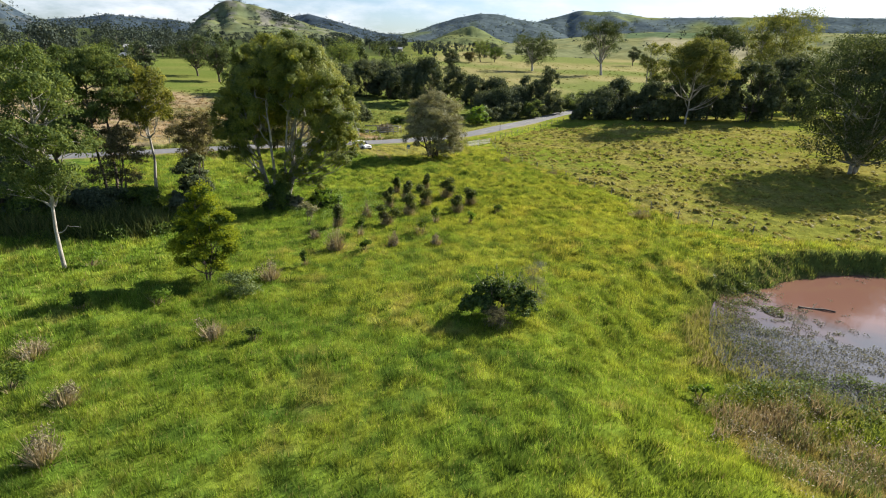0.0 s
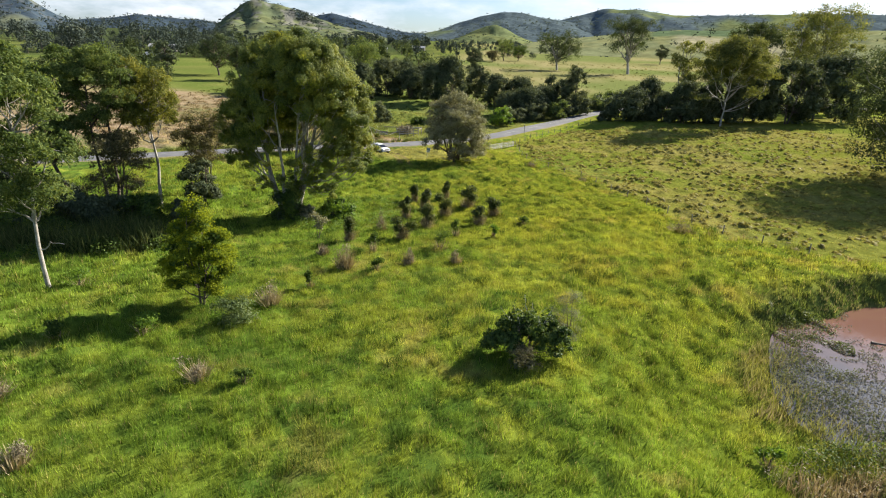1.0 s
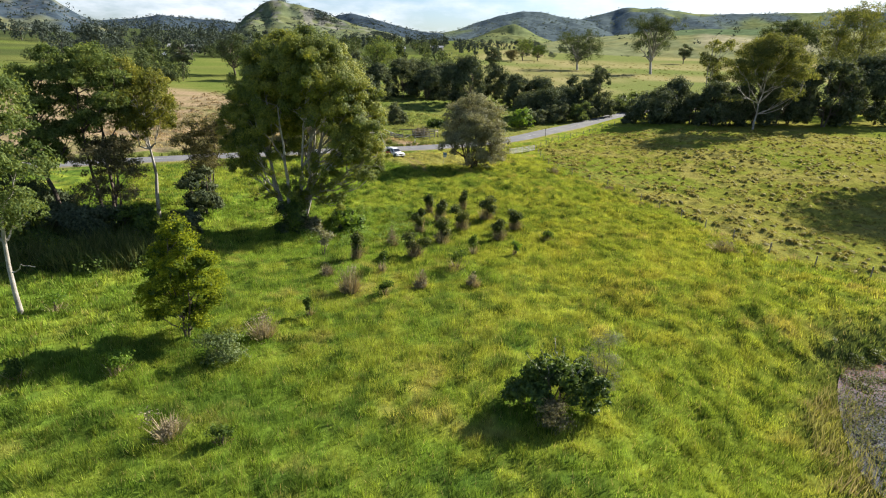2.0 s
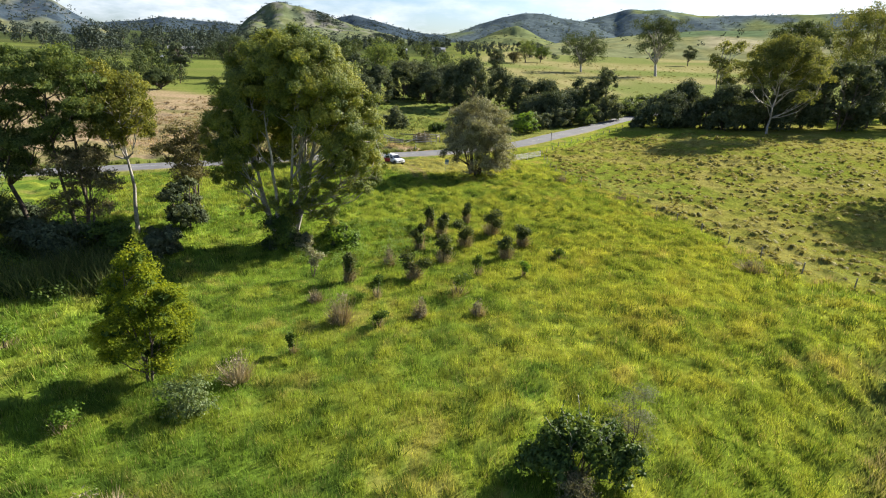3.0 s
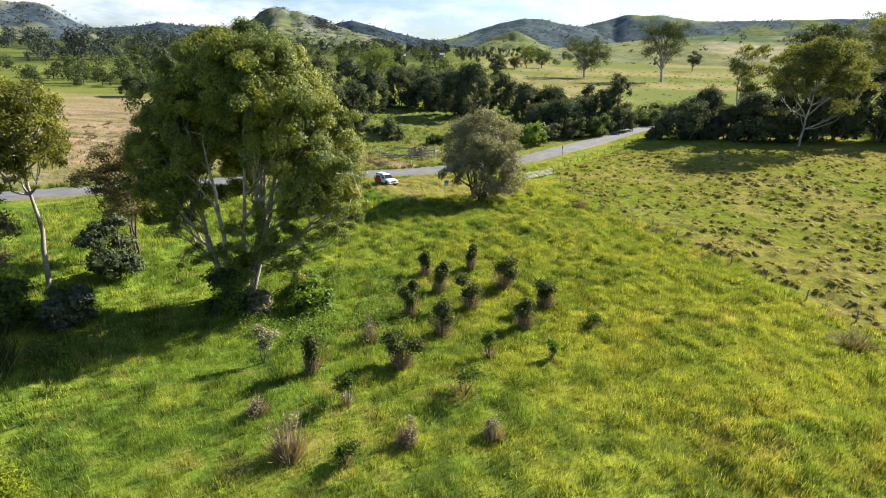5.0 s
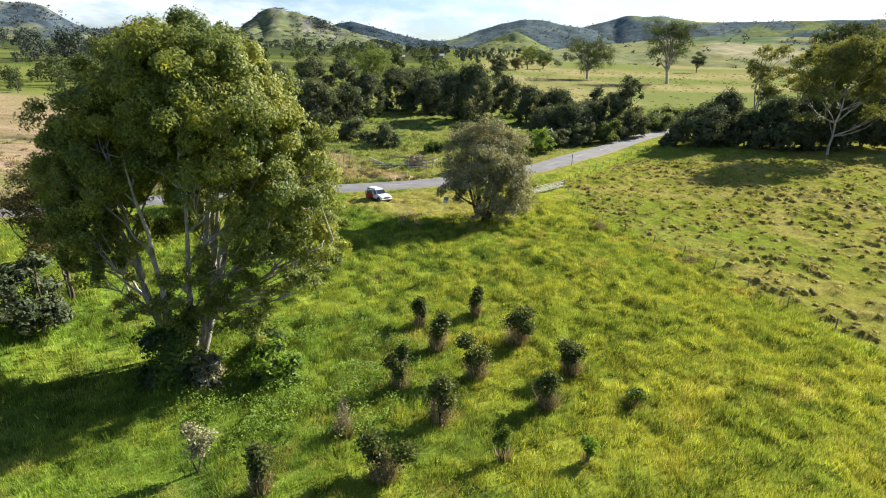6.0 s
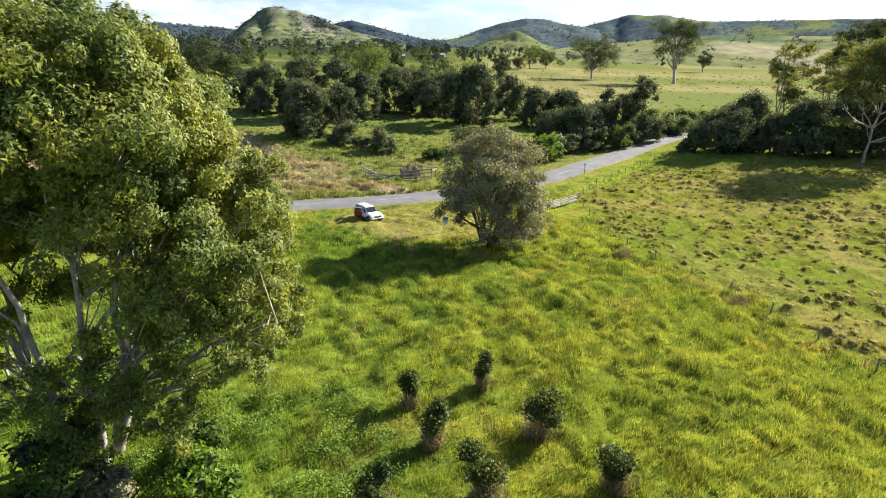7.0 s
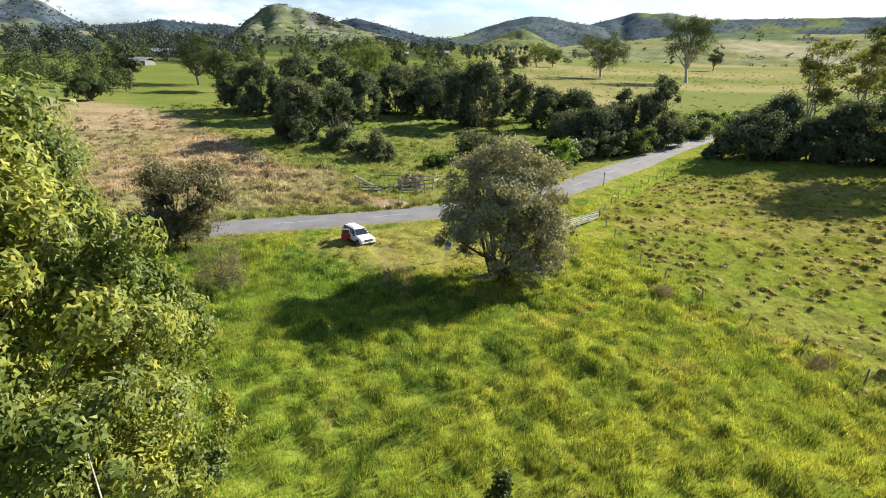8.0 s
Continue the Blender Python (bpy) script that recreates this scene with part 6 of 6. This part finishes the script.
def car(x, y, heading):
    c = empty("car", at_ground(x, y, heading, 0.02), "white four-wheel-drive with red side panels and an open door", "car")
    bm = bmesh.new()
    prism(bm, [(-2.42, 0.50), (-2.50, 0.66), (-2.44, 1.12), (-0.2, 1.14), (0.98, 1.17), (1.55, 1.16), (2.12, 1.08), (2.36, 0.98), (2.44, 0.80), (2.42, 0.56), (2.28, 0.48)], 0.94, 0.88, 0.48, 1.17, 0.06)
    body = part("body", bm, M_CARWHITE, c, smooth=True)
    bm = bmesh.new()
    prism(bm, [(-2.40, 1.10), (-2.20, 1.72), (-1.95, 1.82), (-0.3, 1.86), (0.06, 1.83), (0.30, 1.75), (1.12, 1.14)], 0.88, 0.64, 1.10, 1.86, 0.06)
    cabin = part("cabin", bm, M_CARWHITE, c, smooth=True)

    def side(z):
        return 0.88 - 0.24 * (z - 1.10) / 0.76 + 0.006
    bm = bmesh.new()
    quad_plate(bm, [(1.04, -0.78, 1.215), (1.04, 0.78, 1.215), (0.36, 0.62, 1.73), (0.36, -0.62, 1.73)], 0.014)
    screen = part("windscreen", bm, M_GLASS, cabin)
    bm = bmesh.new()
    quad_plate(bm, [(-2.40, 0.72, 1.24), (-2.40, -0.72, 1.24), (-2.23, -0.58, 1.68), (-2.23, 0.58, 1.68)], 0.012)
    part("rear_window", bm, M_GLASS, cabin)
    bm = bmesh.new()
    box(bm, (0.10, 0, 0.46), (4.5, 1.74, 0.16), None, 0.04)
    part("sill", bm, M_BLACK, c)
    for sgn in (-1, 1):
        bm = bmesh.new()
        quad_plate(bm, [(1.14, sgn * 0.50 - 0.05, 1.178), (1.14, sgn * 0.50 + 0.05, 1.178), (2.05, sgn * 0.42 + 0.05, 1.105), (2.05, sgn * 0.42 - 0.05, 1.105)], 0.014)
        part("bonnet_crease", bm, M_CARWHITE, body)
    for s in (-1, 1):
        for x0, x1, x2, x3 in ((-0.04, 0.86, 0.26, -0.04), (-1.04, -0.10, -0.10, -1.04), (-2.10, -1.12, -1.12, -2.02)):
            lo, hi = side(1.19), side(1.73)
            pts = [(x0, s * lo, 1.19), (x1, s * lo, 1.19), (x2, s * hi, 1.73), (x3, s * hi, 1.73)]
            bm = bmesh.new()
            quad_plate(bm, pts if s < 0 else pts[::-1], 0.010)
            part("side_window", bm, M_GLASS, cabin)
        bm = bmesh.new()
        box(bm, (0.84, s * 1.04, 1.24), (0.13, 0.22, 0.17), None, 0.04)
        part("wing_mirror", bm, M_BLACK, c)
        bm = bmesh.new()
        prism(bm, [(2.02, 0.92), (2.16, 1.04), (2.36, 0.97), (2.44, 0.86), (2.40, 0.80)], 0.20, bevel=0.02)
        bmesh.ops.translate(bm, vec=(0.015, s * 0.73, 0.0), verts=bm.verts)
        part("headlight", bm, M_LAMP, body)
        bm = bmesh.new()
        rod(bm, (2.40, s * 0.72, 0.60), (2.47, s * 0.72, 0.60), 0.09, None, 12)
        part("fog_lamp", bm, M_BLACK, body)
        bm = bmesh.new()
        box(bm, (-2.45, s * 0.80, 0.98), (0.10, 0.18, 0.36), None, 0.03)
        part("tail_light", bm, M_RED, body)
        bm = bmesh.new()
        box(bm, (-1.28, s * 0.938, 0.78), (2.1, 0.018, 0.50), None, 0.006)
        part("red_panel", bm, M_RED, body, "red lower side panel")
        bm = bmesh.new()
        box(bm, (0.42, s * 0.935, 0.98), (0.22, 0.03, 0.04), None, 0.01)
        part("door_handle", bm, M_CHROME, body)
        bm = bmesh.new()
        box(bm, (0, s * 0.97, 0.43), (2.4, 0.12, 0.06), None, 0.02)
        part("side_step", bm, M_BLACK, c)
        bm = bmesh.new()
        rod(bm, (-1.8, s * 0.54, 1.90), (0.0, s * 0.54, 1.90), 0.022)
        part("roof_rail", bm, M_BLACK, cabin)
        for wx in (-1.45, 1.50):
            bm = bmesh.new()
            rod(bm, (wx, s * 0.70, 0.40), (wx, s * 0.955, 0.40), 0.405, None, 24)
            bmesh.ops.bevel(bm, geom=list(bm.edges), offset=0.03, segments=1, affect="EDGES")
            wheel = part("wheel", bm, M_TYRE, c)
            bm = bmesh.new()
            rod(bm, (wx, s * 0.94, 0.40), (wx, s * 0.965, 0.40), 0.25, 0.22, 16)
            part("rim", bm, M_CHROME, wheel)
            bm = bmesh.new()
            rod(bm, (wx, s * 0.70, 0.43), (wx, s * 0.945, 0.43), 0.49, None, 24)
            part("wheel_arch", bm, M_BLACK, body)
    bm = bmesh.new()
    box(bm, (2.40, 0, 0.86), (0.10, 1.06, 0.26), None, 0.04)
    part("grille", bm, M_BLACK, body)
    bm = bmesh.new()
    box(bm, (2.455, 0, 0.87), (0.03, 1.04, 0.05), None, 0.012)
    part("grille_bar", bm, M_CHROME, body)
    bm = bmesh.new()
    box(bm, (2.42, 0, 0.64), (0.20, 1.84, 0.14), None, 0.05)
    bumper = part("bumper", bm, M_CARWHITE, c)
    bm = bmesh.new()
    box(bm, (2.46, 0, 0.50), (0.12, 1.5, 0.14), None, 0.03)
    part("air_intake", bm, M_BLACK, bumper)
    bm = bmesh.new()
    box(bm, (2.525, 0, 0.64), (0.012, 0.37, 0.11))
    part("plate_bar", bm, M_STEEL, bumper)
    # one rear door stands open
    turn = Matrix.Translation((-0.10, -0.95, 0)) @ Matrix.Rotation(radians(58), 4, "Z")
    bm = bmesh.new()
    box(bm, (-0.52, 0, 0.83), (1.04, 0.08, 0.68), None, 0.03)
    bmesh.ops.transform(bm, matrix=turn, verts=bm.verts)
    d = part("door", bm, M_RED, c, "open red rear door")
    bm = bmesh.new()
    box(bm, (-0.52, 0, 1.42), (0.82, 0.03, 0.46), None, 0.012)
    bmesh.ops.transform(bm, matrix=turn, verts=bm.verts)
    part("door_window", bm, M_GLASS, d)
    bm = bmesh.new()
    for p0, p1 in (((-0.06, 0, 1.16), (-0.12, 0, 1.70)), ((-0.12, 0, 1.70), (-0.94, 0, 1.70)), ((-0.94, 0, 1.70), (-1.0, 0, 1.16))):
        rod(bm, p0, p1, 0.045, None, 8)
    bmesh.ops.transform(bm, matrix=turn, verts=bm.verts)
    part("window_frame", bm, M_CARWHITE, d, "white door window frame")
    return c


car(-19.3, 127.2, -47)


# ---- far farm buildings ----
M_ROOFW = surface("pale_iron_roof", (0.24, 0.25, 0.26), (0.36, 0.36, 0.36), 0.6, 0.5, 0.1)
M_WALL = surface("painted_boards", (0.16, 0.15, 0.13), (0.25, 0.24, 0.21), 0.8, 0.7, 0.1)


def house(x, y, w, d, h, rz, roof, label):
    top = empty("farmhouse", pose(x, y, smooth_lie(x, y) - 0.3, 0, 0, rz), label, "house", "farm buildings")
    bm = bmesh.new()
    box(bm, (0, 0, h / 2), (w, d, h))
    part("wall", bm, M_WALL, top)
    bm = bmesh.new()
    e, r = 0.7, d * 0.24
    prism(bm, [(-d / 2 - e, h - 0.25), (0, h + r), (d / 2 + e, h - 0.25), (d / 2 + e, h - 0.40), (0, h + r - 0.18), (-d / 2 - e, h - 0.40)], w / 2 + e)
    bmesh.ops.rotate(bm, matrix=Matrix.Rotation(math.pi / 2, 3, "Z"), verts=bm.verts)
    part("roof", bm, roof, top)
    for i in range(-1, 2):
        bm = bmesh.new()
        box(bm, (i * w * 0.3, -d / 2 - 0.02, h * 0.55), (w * 0.12, 0.08, h * 0.4))
        part("window", bm, M_GLASS, top)
    bm = bmesh.new()
    box(bm, (w * 0.15, -d / 2 - 0.02, h * 0.36), (1.0, 0.09, h * 0.7))
    part("door", bm, M_OLDTIMBER, top)


for x, y, w, d, h, rz, roof in ((-279, 524, 22, 10, 4.2, 20, M_ROOFW), (-224, 410, 14, 8, 3.6, -15, M_ROOFW), (-79, 846, 20, 10, 4.5, 0, M_ROOFW), (-120, 760, 18, 9, 4.2, 15, M_ROOFW)):
    house(x, y, w, d, h, rz, roof, "low farmhouse with iron roof among far trees")
